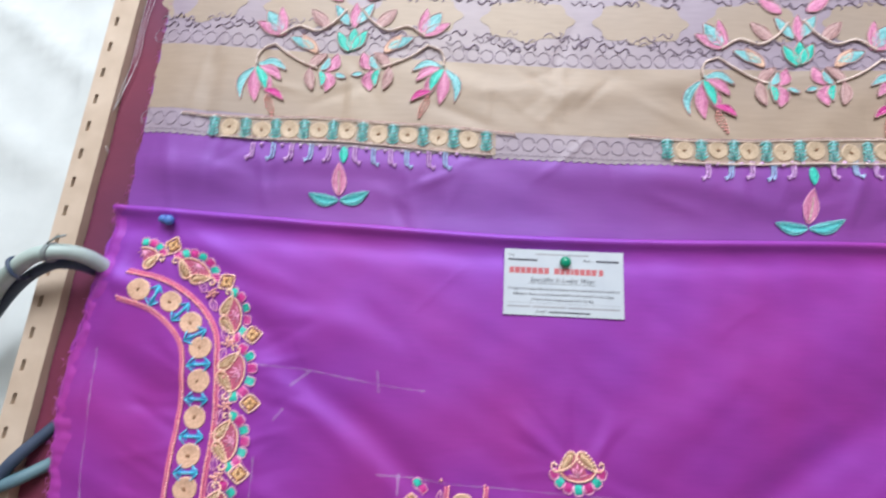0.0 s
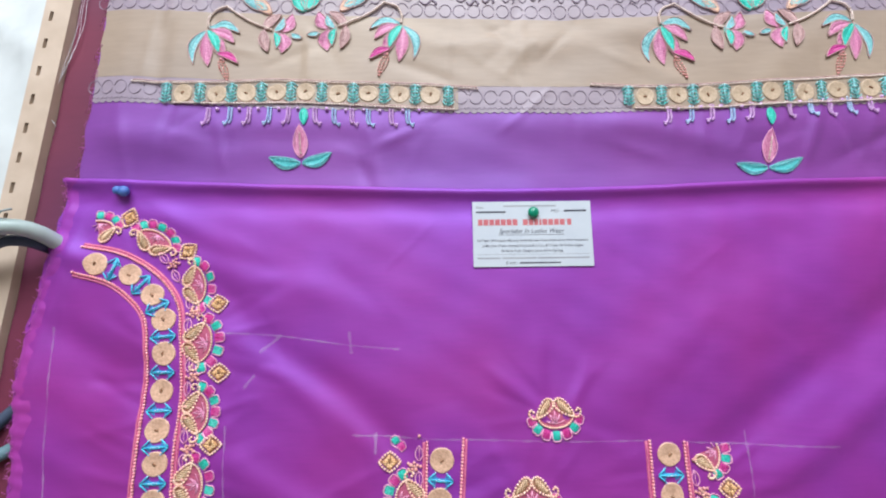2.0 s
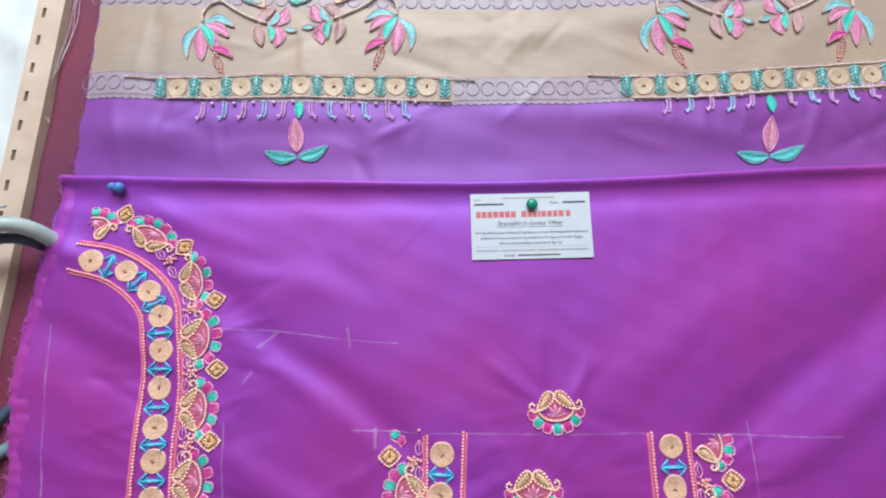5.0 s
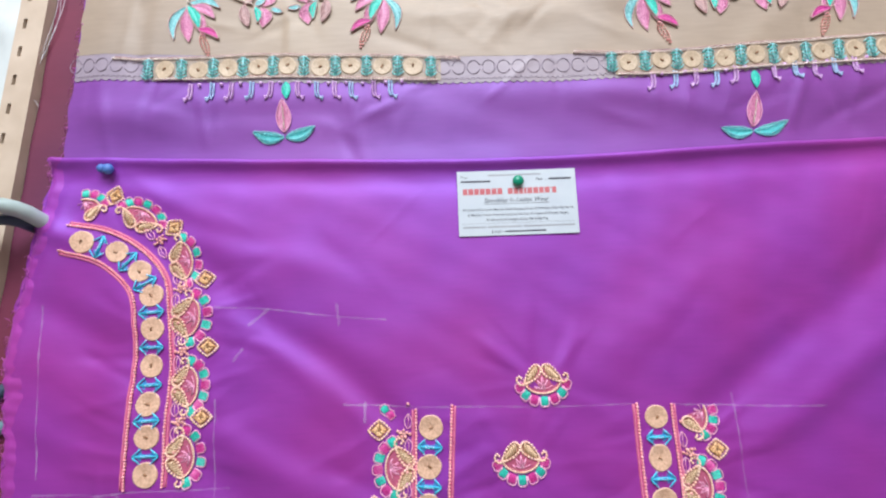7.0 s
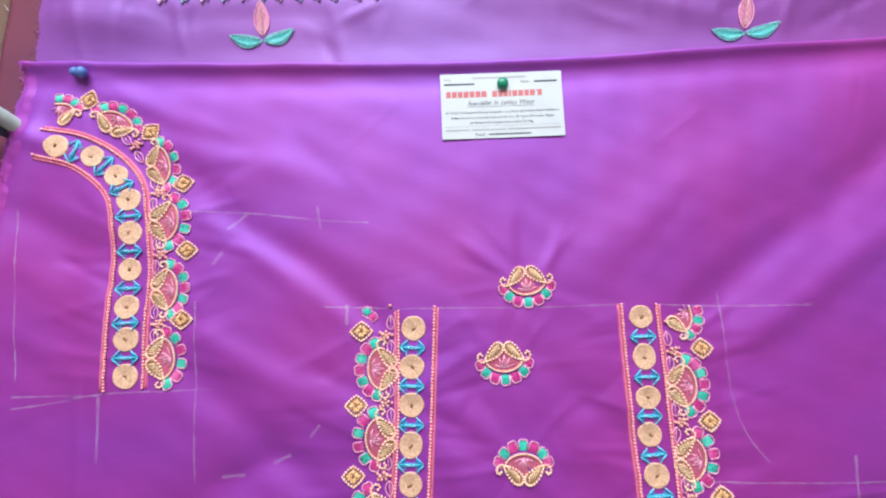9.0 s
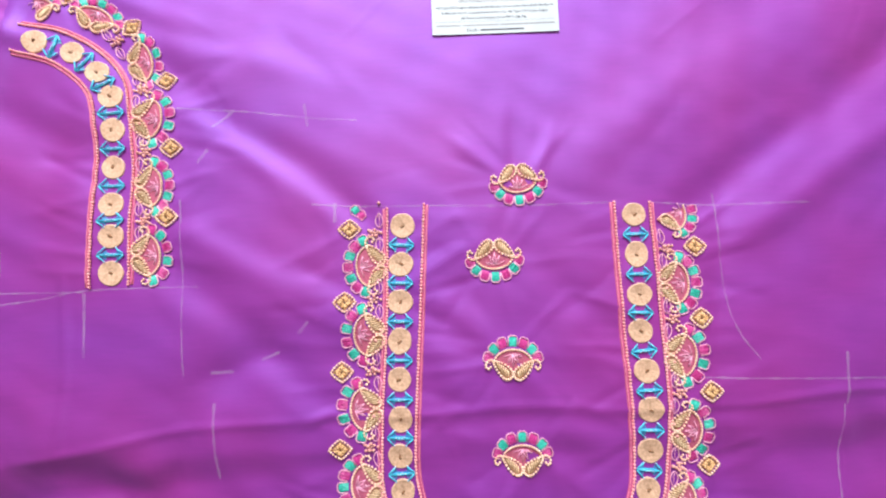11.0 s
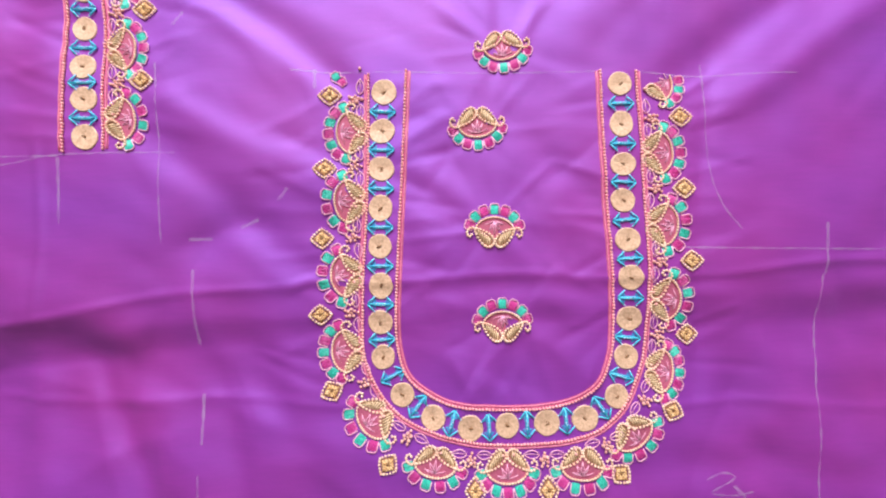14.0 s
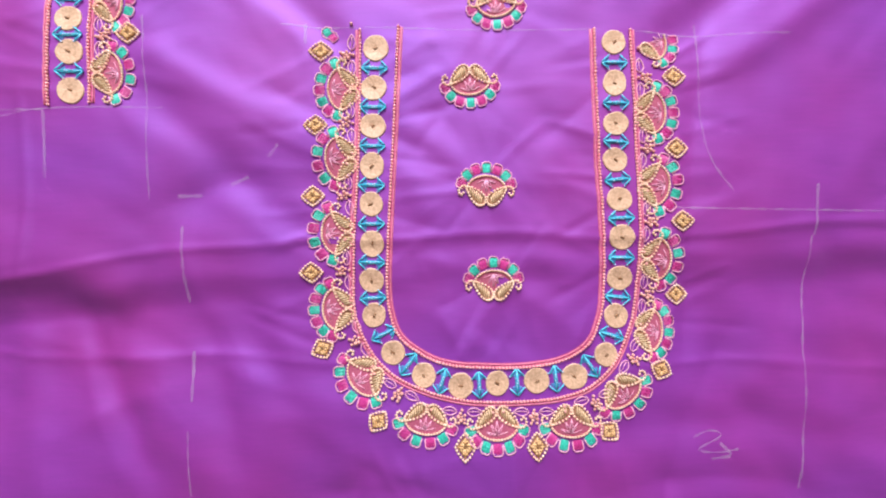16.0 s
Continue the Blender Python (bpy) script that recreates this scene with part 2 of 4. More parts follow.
def pucker_creases():
    """Short puckers where the heavy embroidery draws the silk in, and loose shallow folds all over."""
    rnd = random.Random(11)
    made = []
    for x, y, way in ([(-12, -130 - 13 * k, 0) for k in range(14)] + [(119, -130 - 13 * k, 180) for k in range(14)] + [(-10 + 13 * k, -342, 90) for k in range(10)]
                      + [(-74, -140 - 14 * k, 180) for k in range(14)] + [(178, -140 - 14 * k, 0) for k in range(14)] + [(-40 + 14 * k, -404, 270) for k in range(13)]
                      + [(-176, -20 - 13 * k, 0) for k in range(11)] + [(-238, -40 - 13 * k, 180) for k in range(10)]):
        a = radians(way + rnd.uniform(-35, 35))
        n = rnd.uniform(10, 34)
        made.append((x, y, x + n * math.cos(a), y + n * math.sin(a), rnd.uniform(2.6, 5.0), rnd.choice((-1, 1)) * rnd.uniform(0.25, 0.75)))
    for x, y in ((54, -108), (36, -160), (45, -223), (49, -286), (45, 38), (-264, 59)):
        for k in range(9):
            a = 2 * math.pi * (k + rnd.uniform(-0.3, 0.3)) / 9
            n = rnd.uniform(14, 30)
            made.append((x + 19 * math.cos(a), y + 16 * math.sin(a), x + (19 + n) * math.cos(a), y + (16 + n) * math.sin(a), rnd.uniform(2.6, 4.5), rnd.choice((-1, 1)) * rnd.uniform(0.2, 0.5)))
    for k in range(70):
        x, y = rnd.uniform(-320, 340), rnd.uniform(-440, 40)
        a = radians((-42 if x < 60 else 38) + rnd.uniform(-12, 12)) if y > -250 else radians(rnd.choice((-75, 80, 100, 0, 45, -50)) + rnd.uniform(-15, 15))
        n = rnd.uniform(20, 90)
        w = rnd.uniform(5, 14)
        made.append((x, y, x + n * math.cos(a), y + n * math.sin(a), w, rnd.choice((-1, 1)) * rnd.uniform(0.035, 0.07 if y > -250 else 0.17) * w))
    for k in range(60):
        x, y = rnd.uniform(-310, 330), rnd.uniform(-440, 40)
        a = radians(rnd.choice((-45, 40, -70, 75, 10, 100)) + rnd.uniform(-15, 15))
        n = rnd.uniform(12, 60)
        made.append((x, y, x + n * math.cos(a), y + n * math.sin(a), rnd.uniform(1.8, 3.0), rnd.choice((-1, 1)) * rnd.uniform(0.06, 0.22)))
    return made


def sleeve_puckers():
    """Small creases below the heavy sleeve borders and across the gold band."""
    rnd = random.Random(17)
    made = []
    for k in range(60):
        x, y = rnd.uniform(-290, 340), rnd.choice((rnd.uniform(78, 118), rnd.uniform(152, 200)))
        a = radians(rnd.choice((-60, 60, 90, 30, -25)) + rnd.uniform(-15, 15))
        n = rnd.uniform(8, 34)
        made.append((x, y, x + n * math.cos(a), y + n * math.sin(a), rnd.uniform(2.0, 5.0), rnd.choice((-1, 1)) * rnd.uniform(0.35, 1.0)))
    return made


class HeightMap:
    """A height in millimetres sampled every 2 mm, read between the samples."""

    def __init__(self, fn, x0, x1, y0, y1):
        self.x0, self.y0 = x0, y0
        xs, ys = np.arange(x0, x1 + 2, 2.0), np.arange(y0, y1 + 2, 2.0)
        self.z = fn(*np.meshgrid(xs, ys))

    def __call__(self, x, y):
        u = np.clip((x - self.x0) / 2, 0, self.z.shape[1] - 1.001)
        v = np.clip((y - self.y0) / 2, 0, self.z.shape[0] - 1.001)
        i, j = u.astype(int), v.astype(int)
        a, b = u - i, v - j
        z = self.z
        return (z[j, i] * (1 - a) + z[j, i + 1] * a) * (1 - b) + (z[j + 1, i] * (1 - a) + z[j + 1, i + 1] * a) * b


def under_card(x, y):
    """1 where the pinned card presses the silk flat."""
    return smooth(-25, 0, x) * smooth(114, 89, x) * smooth(-22, 0, y) * smooth(66, 48, y)


BLOUSE_MAP = HeightMap(lambda x, y: (ridges(x, y, CREASES + pucker_creases()) + facets(x, y) + slack(x, y) + swell(x, y)) * (1 - 0.75 * under_card(x, y)), -340, 440, -520, 90)
SLEEVE_MAP = HeightMap(lambda x, y: ridges(x, y, SLEEVE_CREASES + sleeve_puckers()) + 0.7 * swell(x, y + 40), -320, 440, 20, 430)


def blouse_h(x, y):
    """Top of the blouse piece: its folded upper edge stands up as a soft roll."""
    x, y = np.asarray(x, float), np.asarray(y, float)
    d = fold_y(x) - y
    roll = 3.4 * np.exp(-((d - 3.0) / 4.5) ** 2) - 1.8 * np.exp(-((d - 17) / 9) ** 2) - 3.6 * np.exp(-(np.maximum(d, 0) / 0.9) ** 2)
    return 0.7525 + 0.001 * (BLOUSE_MAP(x, y) + roll)


def sleeve_h(x, y):
    """Top of the sleeve piece, padded up towards its woven border and flat at the raw edge."""
    x, y = np.asarray(x, float), np.asarray(y, float)
    lift = 0.75 + 6.0 * smooth(70, 115, y)
    edge = smooth(-306, -270, x)
    return 0.7492 + 0.001 * (lift * (0.35 + 0.65 * edge) + SLEEVE_MAP(x, y) * edge)


# ---- geometry ----
class Geo:
    """Vertices (millimetres in plan, millimetres above the cloth) and faces of one mesh."""

    def __init__(self):
        self.v, self.f = [], []

    def add(self, verts, faces):
        n = len(self.v)
        self.v.extend(verts)
        self.f.extend(tuple(i + n for i in face) for face in faces)


SEG, RINGS = 7, 3
BEAD_DIRS = [(0, 0, 1)] + [(math.sin(a) * math.cos(b), math.sin(a) * math.sin(b), math.cos(a))
                           for a in [math.pi * (k + 1) / (RINGS + 1) for k in range(RINGS)] for b in [2 * math.pi * j / SEG for j in range(SEG)]] + [(0, 0, -1)]
BEAD_FACES = ([(0, 1 + j, 1 + (j + 1) % SEG) for j in range(SEG)]
              + [(1 + k * SEG + j, 1 + (k + 1) * SEG + j, 1 + (k + 1) * SEG + (j + 1) % SEG, 1 + k * SEG + (j + 1) % SEG) for k in range(RINGS - 1) for j in range(SEG)]
              + [(1 + RINGS * SEG, 1 + (RINGS - 1) * SEG + (j + 1) % SEG, 1 + (RINGS - 1) * SEG + j) for j in range(SEG)])


def bead(g, x, y, r, z=None):
    z = r * 0.8 if z is None else z
    r2 = r * random.uniform(0.9, 1.08)
    g.add([(x + a * r2, y + b * r2, z + c * r2) for a, b, c in BEAD_DIRS], BEAD_FACES)


def spline(points, step):
    """Points every step millimetres along a smooth curve through the given ones."""
    p = np.array(points, float)
    p = np.vstack([2 * p[0] - p[1], p, 2 * p[-1] - p[-2]])
    fine = []
    for a, b, c, d in zip(p[:-3], p[1:-2], p[2:-1], p[3:]):
        for t in np.linspace(0, 1, 14, endpoint=False):
            fine.append(0.5 * (2 * b + (c - a) * t + (2 * a - 5 * b + 4 * c - d) * t * t + (3 * b - a - 3 * c + d) * t ** 3))
    fine = np.array(fine + [p[-2]])
    s = np.r_[0, np.cumsum(np.hypot(*np.diff(fine[:, :2], axis=0).T))]
    at = np.linspace(0, s[-1], max(2, int(round(s[-1] / step)) + 1))
    return np.array([np.interp(at, s, fine[:, k]) for k in range(fine.shape[1])]).T


def tube(g, pts, r, seg=6, z=None, taper=1.0):
    """A round cord along pts (x, y) or (x, y, z)."""
    pts = [tuple(p) if len(p) == 3 else (p[0], p[1], r * 0.6 if z is None else z) for p in pts]
    n = len(pts)
    verts, faces = [], []
    for i, p in enumerate(pts):
        a, b = Vector(pts[max(i - 1, 0)]), Vector(pts[min(i + 1, n - 1)])
        d = (b - a).normalized()
        side = d.cross(Vector((0, 0, 1)))
        side = side.normalized() if side.length > 1e-4 else Vector((1, 0, 0))
        up = side.cross(d)
        rr = r * (taper if i in (0, n - 1) else 1)
        for j in range(seg):
            q = 2 * math.pi * j / seg
            o = Vector(p) + rr * (math.cos(q) * side + math.sin(q) * up)
            verts.append(tuple(o))
    for i in range(n - 1):
        for j in range(seg):
            k = (j + 1) % seg
            faces.append((i * seg + j, i * seg + k, (i + 1) * seg + k, (i + 1) * seg + j))
    faces.append(tuple(range(seg))[::-1])
    faces.append(tuple((n - 1) * seg + j for j in range(seg)))
    g.add(verts, faces)


def stitch(g, a, b, w, h):
    """One floss stitch from a to b: a low arched ridge."""
    ax, ay = a
    bx, by = b
    d = math.hypot(bx - ax, by - ay) or 1e-6
    nx, ny = -(by - ay) / d * w / 2, (bx - ax) / d * w / 2
    verts = []
    for t, k in ((0, 0.35), (0.2, 0.95), (0.8, 0.95), (1, 0.35)):
        x, y = ax + (bx - ax) * t, ay + (by - ay) * t
        verts += [(x - nx, y - ny, 0.0), (x - nx * 0.5, y - ny * 0.5, h * k * 0.8), (x + nx * 0.5, y + ny * 0.5, h * k), (x + nx, y + ny, 0.0)]
    g.add(verts, [(i * 4 + j, i * 4 + j + 1, i * 4 + j + 5, i * 4 + j + 4) for i in range(3) for j in range(3)])


def leaf_outline(base, tip, w, n=14, bend=0.0):
    (x0, y0), (x1, y1) = base, tip
    dx, dy = x1 - x0, y1 - y0
    left, right, mid = [], [], []
    for i in range(n + 1):
        t = i / n
        half = w / 2 * math.sin(math.pi * t ** 0.85) ** 0.85 if 0 < t < 1 else 0
        o = bend * math.sin(math.pi * t)
        mx, my = x0 + dx * t - dy * o, y0 + dy * t + dx * o
        d = math.hypot(dx, dy)
        nx, ny = -dy / d, dx / d
        mid.append((mx, my))
        left.append((mx + nx * half, my + ny * half))
        right.append((mx - nx * half, my - ny * half))
    return left, right, mid


def satin_leaf(g, base, tip, w, bend=0.0, h=1.0, pitch=0.9):
    """A leaf filled with slanted satin stitches from the midrib to its edge."""
    n = max(6, int(math.dist(base, tip) / pitch))
    left, right, mid = leaf_outline(base, tip, w, n, bend)
    for i in range(1, n):
        j = max(i - 2, 0)
        stitch(g, mid[j], left[i], pitch * 1.15, h * random.uniform(0.8, 1.1))
        stitch(g, mid[j], right[i], pitch * 1.15, h * random.uniform(0.8, 1.1))


def leaf_edge(g, base, tip, w, r=0.45, bend=0.0, z=0.35):
    left, right, _ = leaf_outline(base, tip, w, 14, bend)
    tube(g, left + right[::-1][1:], r, 5, z)


def part(name, g, mat, parent, label="", height=None, kind=""):
    """Links a Geo as one mesh under parent, laid on the cloth whose height is given."""
    me = bpy.data.meshes.new(name)
    v = np.array(g.v, float)
    if height is not None:
        v[:, 2] = height(v[:, 0], v[:, 1]) + 0.001 * v[:, 2]
    else:
        v[:, 2] *= 0.001
    v[:, :2] *= 0.001
    me.from_pydata(v.tolist(), [], g.f)
    me.materials.append(mat)
    me.polygons.foreach_set("use_smooth", [True] * len(me.polygons))
    me.update()
    ob = new(name, me)
    ob.parent = parent
    return tagged(ob, label, kind=kind)


def box(g, x0, x1, y0, y1, z0, z1, bevel=0.0):
    bm = bmesh.new()
    bmesh.ops.create_cube(bm, size=1)
    for v in bm.verts:
        v.co = ((x0 + x1) / 2 + v.co.x * (x1 - x0), (y0 + y1) / 2 + v.co.y * (y1 - y0), (z0 + z1) / 2 + v.co.z * (z1 - z0))
    if bevel:
        bmesh.ops.bevel(bm, geom=bm.edges[:], offset=bevel, segments=2, affect="EDGES", profile=0.7)
    bm.verts.index_update()
    g.add([tuple(v.co) for v in bm.verts], [tuple(v.index for v in f.verts) for f in bm.faces])
    bm.free()


def flat(ob):
    ob.data.polygons.foreach_set("use_smooth", [False] * len(ob.data.polygons))
    return ob


def thing(name, label, category, group="", kind=""):
    ob = new(name)
    ob.location = (0, 0, 0)
    ob.empty_display_size = 0.02
    return tagged(ob, label, category, group, kind)


def slab(name, x0, x1, y0, y1, z0, z1, mat, label, category):
    g = Geo()
    box(g, x0 * 1000, x1 * 1000, y0 * 1000, y1 * 1000, z0 * 1000, z1 * 1000)
    ob = flat(part(name, g, mat, None))
    return tagged(ob, label, category, kind="structure")


# ---- room ----
slab("floor", -2.2, 2.2, -2.2, 1.45, -0.1, 0.0, FLOOR, "plain grey cement floor of the workroom", "floor")
slab("ceiling", -2.2, 2.2, -2.2, 1.45, 2.7, 2.8, WALL, "plain cream painted ceiling of the workroom", "ceiling")
slab("wall_west", -2.3, -2.2, -2.2, 1.45, 0, 2.7, WALL, "plain cream painted wall", "wall")
slab("wall_east", 2.2, 2.3, -2.2, 1.45, 0, 2.7, WALL, "plain cream painted wall", "wall")
slab("wall_south", -2.2, 2.2, -2.3, -2.2, 0, 2.7, WALL, "plain cream painted wall", "wall")
wall_n = thing("wall_north", "cream painted wall with an open daylight window", "wall", kind="structure")
for x0, x1, z0, z1 in ((-2.2, -0.98, 0, 2.7), (0.82, 2.2, 0, 2.7), (-0.98, 0.82, 0, 1.4), (-0.98, 0.82, 2.6, 2.7)):
    g = Geo()
    box(g, x0 * 1000, x1 * 1000, 1450, 1550, z0 * 1000, z1 * 1000)
    flat(part("masonry", g, WALL, wall_n))

# ---- table with a white sheet ----
table = thing("work_table", "plain wooden work table under a white sheet", "table")
g = Geo()
box(g, -800, 800, -750, 650, 690, 716, 4)
part("tabletop", g, WOOD, table)
for sx in (-740, 740):
    for sy in (-690, 590):
        g = Geo()
        box(g, sx - 30, sx + 30, sy - 30, sy + 30, 0, 690, 3)
        part("leg", g, WOOD, table)

SHEET_CREASES = [(-470, 260, -385, 205, 10, 5), (-390, 300, -380, 190, 9, 4), (-520, 180, -420, 120, 16, 4), (-450, 60, -400, -40, 18, 4), (-480, -60, -390, -140, 14, 4), (-430, 320, -360, 250, 8, -4)]
g = Geo()
nx, ny = 150, 140
for j in range(ny + 1):
    for i in range(nx + 1):
        g.v.append((-820 + 1640 * i / nx, -770 + 1440 * j / ny, 0.0))
va = np.array(g.v)
sag = np.maximum(np.abs(va[:, 0]) - 800, 0) * 4 + np.maximum(va[:, 1] - 650, 0) * 4 + np.maximum(-750 - va[:, 1], 0) * 4
va[:, 2] = 718.5 + np.abs(ridges(va[:, 0], va[:, 1], SHEET_CREASES)) * (va[:, 0] < -375) - sag
g.v = [tuple(v) for v in va]
g.f = [(j * (nx + 1) + i, j * (nx + 1) + i + 1, (j + 1) * (nx + 1) + i + 1, (j + 1) * (nx + 1) + i) for j in range(ny) for i in range(nx)]
sheet = tagged(part("white_sheet", g, SHEET, None), "creased white cotton sheet spread over the table", "sheet")
sm = sheet.modifiers.new("cloth", "SOLIDIFY")
sm.thickness, sm.offset = 0.0015, -1

# ---- embroidery frame ----
frame_thing = thing("embroidery_frame", "pale wooden embroidery frame with slotted side bars", "frame")


def bar_x(y):
    """Inner edge of the side bar with the slots, which lies a little askew."""
    return -341.0 + 0.0735 * y


def slotted_bar():
    g, dark = Geo(), Geo()
    y, pitch, wide = -520.0, 24.2, 22.0
    cols = (0.0, 5.2, 8.4, wide)
    top, low = 752.0, 746.0
    while y < 420:
        rows = (y, y + 8.6, y + pitch)
        for k in range(2):
            for c in range(3):
                a, b = rows[k], rows[k + 1]
                p = [(bar_x(q) - wide + cols[m], q) for q, m in ((a, c), (a, c + 1), (b, c + 1), (b, c))]
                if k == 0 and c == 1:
                    # slot floor: the recess's shade is in its colour
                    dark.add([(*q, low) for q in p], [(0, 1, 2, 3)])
                    g.add([(*q, top) for q in p] + [(*q, low) for q in p], [(i, (i + 1) % 4, (i + 1) % 4 + 4, i + 4) for i in range(4)])
                else:
                    g.add([(*q, top) for q in p], [(0, 1, 2, 3)])
        a, b = rows[0], rows[2]
        for off, s in ((0.0, 1), (wide, -1)):
            q = [(bar_x(a) - wide + off, a), (bar_x(b) - wide + off, b)]
            g.add([(*q[0], top), (*q[1], top), (*q[1], 721.0), (*q[0], 721.0)], [(0, 1, 2, 3)[::s]])
        y += pitch
    for q, s in ((-520.0, 1), (y, -1)):
        x = bar_x(q)
        g.add([(x - wide, q, top), (x, q, top), (x, q, 721.0), (x - wide, q, 721.0)], [(0, 1, 2, 3)[::s]])
    bar = flat(part("side_bar", g, WOOD, frame_thing))
    flat(part("slot_bottom", dark, SLOT_SHADE, bar, "recessed slot floors, shade put into their colour"))


slotted_bar()
for x0, x1, y0, y1 in ((520, 545, -520, 420), (-388, 545, -556, -522), (-320, 545, 430, 464)):
    g = Geo()
    box(g, x0, x1, y0, y1, 721, 744, 3)
    part("bar", g, WOOD, frame_thing)

# stretched backing cloth, tied to the bars
g = Geo()
nx, ny = 90, 70
for j in range(ny + 1):
    for i in range(nx + 1):
        y = -520 + 948 * j / ny
        x0 = bar_x(y) + 0.5
        x = x0 + (535 - x0) * i / nx
        hang = 15.0 * float(smooth(25, 80, x - x0) * smooth(30, 90, 535 - x) * smooth(-150, -230, y) * smooth(-515, -450, y))
        g.v.append((x, y, 745.2 - hang + 0.5 * math.sin(y * 0.09) * math.exp(-i / 3) + 0.3 * math.sin(x * 0.05 + y * 0.02)))
g.f = [(j * (nx + 1) + i, j * (nx + 1) + i + 1, (j + 1) * (nx + 1) + i + 1, (j + 1) * (nx + 1) + i) for j in range(ny) for i in range(nx)]
tagged(part("backing_cloth", g, MAROON, None), "maroon backing cloth stretched inside the wooden frame", "cloth")

# ---- sleeve piece: violet silk with a woven gold border ----
sleeve = thing("sleeve_piece", "violet silk sleeve piece with embroidered woven gold border", "fabric")


def up(points):
    return [(0.984 * x - 0.4, 0.984 * y - 0.6) for x, y in points]


def sheet_grid(x_left, x_right, y_low, y_high, nx, ny, z=0.0):
    g = Geo()
    for j in range(ny + 1):
        for i in range(nx + 1):
            t, s = i / nx, j / ny
            y = y_low(0) + (y_high(0) - y_low(0)) * s
            x = x_left(y) + (x_right - x_left(y)) * t
            y = y_low(x) + (y_high(x) - y_low(x)) * s
            g.v.append((x, y, z))
    g.f = [(j * (nx + 1) + i, j * (nx + 1) + i + 1, (j + 1) * (nx + 1) + i + 1, (j + 1) * (nx + 1) + i) for j in range(ny) for i in range(nx)]
    return g


def sleeve_left(y):
    return np.interp(y, (20, 73, 105, 138, 181, 227, 420), (-303, -303, -301, -298, -296, -294, -284)) + 0.8 * math.sin(y * 0.21)


RIGHT = 430.0
ob = part("cloth", sheet_grid(sleeve_left, RIGHT, lambda x: 30, lambda x: 415, 230, 130), SLEEVE_SILK, sleeve, height=sleeve_h)


def border_y(x):
    """Lower edge of the woven border."""
    return 0.984 * np.interp(x, (-302, -233, -136, -13, 76, 129, 209, 328, 440), (138, 134, 129, 124, 122, 123, 125, 128, 131)) - 0.6


def scallop(x):
    return border_y(x) - 1.8 * abs(math.sin(math.pi * x / 6.2))


band_x = lambda y: sleeve_left(y) + 1.0
part("lilac_selvage", sheet_grid(band_x, RIGHT, scallop, lambda x: border_y(x) + 21, 620, 10, 0.45), LILAC_WEAVE, sleeve, "lilac woven strip with a scalloped edge", sleeve_h)
part("gold_band", sheet_grid(band_x, RIGHT, lambda x: border_y(x) + 20.6, lambda x: border_y(x) + 79, 230, 26, 0.6), GOLD_WEAVE, sleeve, "plain pale gold woven band", sleeve_h)
part("lilac_strip", sheet_grid(band_x, RIGHT, lambda x: border_y(x) + 78.6, lambda x: border_y(x) + 250, 230, 50, 0.45), LILAC_WEAVE, sleeve, "lilac brocade field", sleeve_h)

rings = Geo()
for row in (11.5, 86.0):
    x = -297.0
    while x < RIGHT - 8:
        y = border_y(x) + row
        ring = [(x + 5.0 * math.cos(a), y + 5.6 * math.sin(a), 0.7) for a in np.linspace(0.25, 2 * math.pi - 0.25, 15) + (0 if int(x * 7) % 2 else math.pi)]
        tube(rings, ring, 0.32, 4)
        x += 11.6
part("ring_chain", rings, GREY_YARN, sleeve, "chain of grey woven rings", sleeve_h, "stuff")
dots = Geo()
x = -298.0
while x < RIGHT:
    y = border_y(x)
    tube(dots, [(x, y + 1.2, 0.6), (x + 1.6, y + 3.2, 0.65), (x + 3.4, y + 1.2, 0.6)], 0.22, 4)
    x += 4.1
part("picot_weave", dots, GREY_YARN, sleeve, "fine woven picot row", sleeve_h, "stuff")

# brocade: gold medallions among grey scrolls
x = -262.0
while x < RIGHT - 40:
    y = border_y(x) + 120
    g = Geo()
    n = 40
    g.v = [(x, y, 0.9)] + [(x + (37 + 2.5 * math.cos(8 * a)) * math.cos(a), y + (19 + 2 * math.cos(8 * a)) * math.sin(a), 0.75) for a in np.linspace(0, 2 * math.pi, n, endpoint=False)]
    g.f = [(0, 1 + i, 1 + (i + 1) % n) for i in range(n)]
    part("medallion", g, GOLD_WEAVE, sleeve, "oval gold woven medallion", sleeve_h)
    x += 92.0
scrolls = Geo()
rnd = random.Random(5)
x = -290.0
while x < RIGHT - 14:
    for row in (97, 104, 138, 146, 158):
        if rnd.random() < 0.8:
            x0, y0, s, q = x + rnd.uniform(-3, 3), border_y(x) + row + rnd.uniform(-3, 3), rnd.choice((-1, 1)), rnd.uniform(4, 8)
            tube(scrolls, spline([(x0 - q, y0), (x0 - q * 0.3, y0 + s * 3.5), (x0 + q * 0.4, y0 - s * 1.0), (x0 + q, y0 + s * 2.2), (x0 + q * 0.7, y0 + s * 4.5)], 2.2), rnd.uniform(0.4, 1.0), 4, 0.75, 0.3)
    x += 9.5
part("scrollwork", scrolls, GREY_YARN, sleeve, "grey woven scrolls", sleeve_h, "stuff")


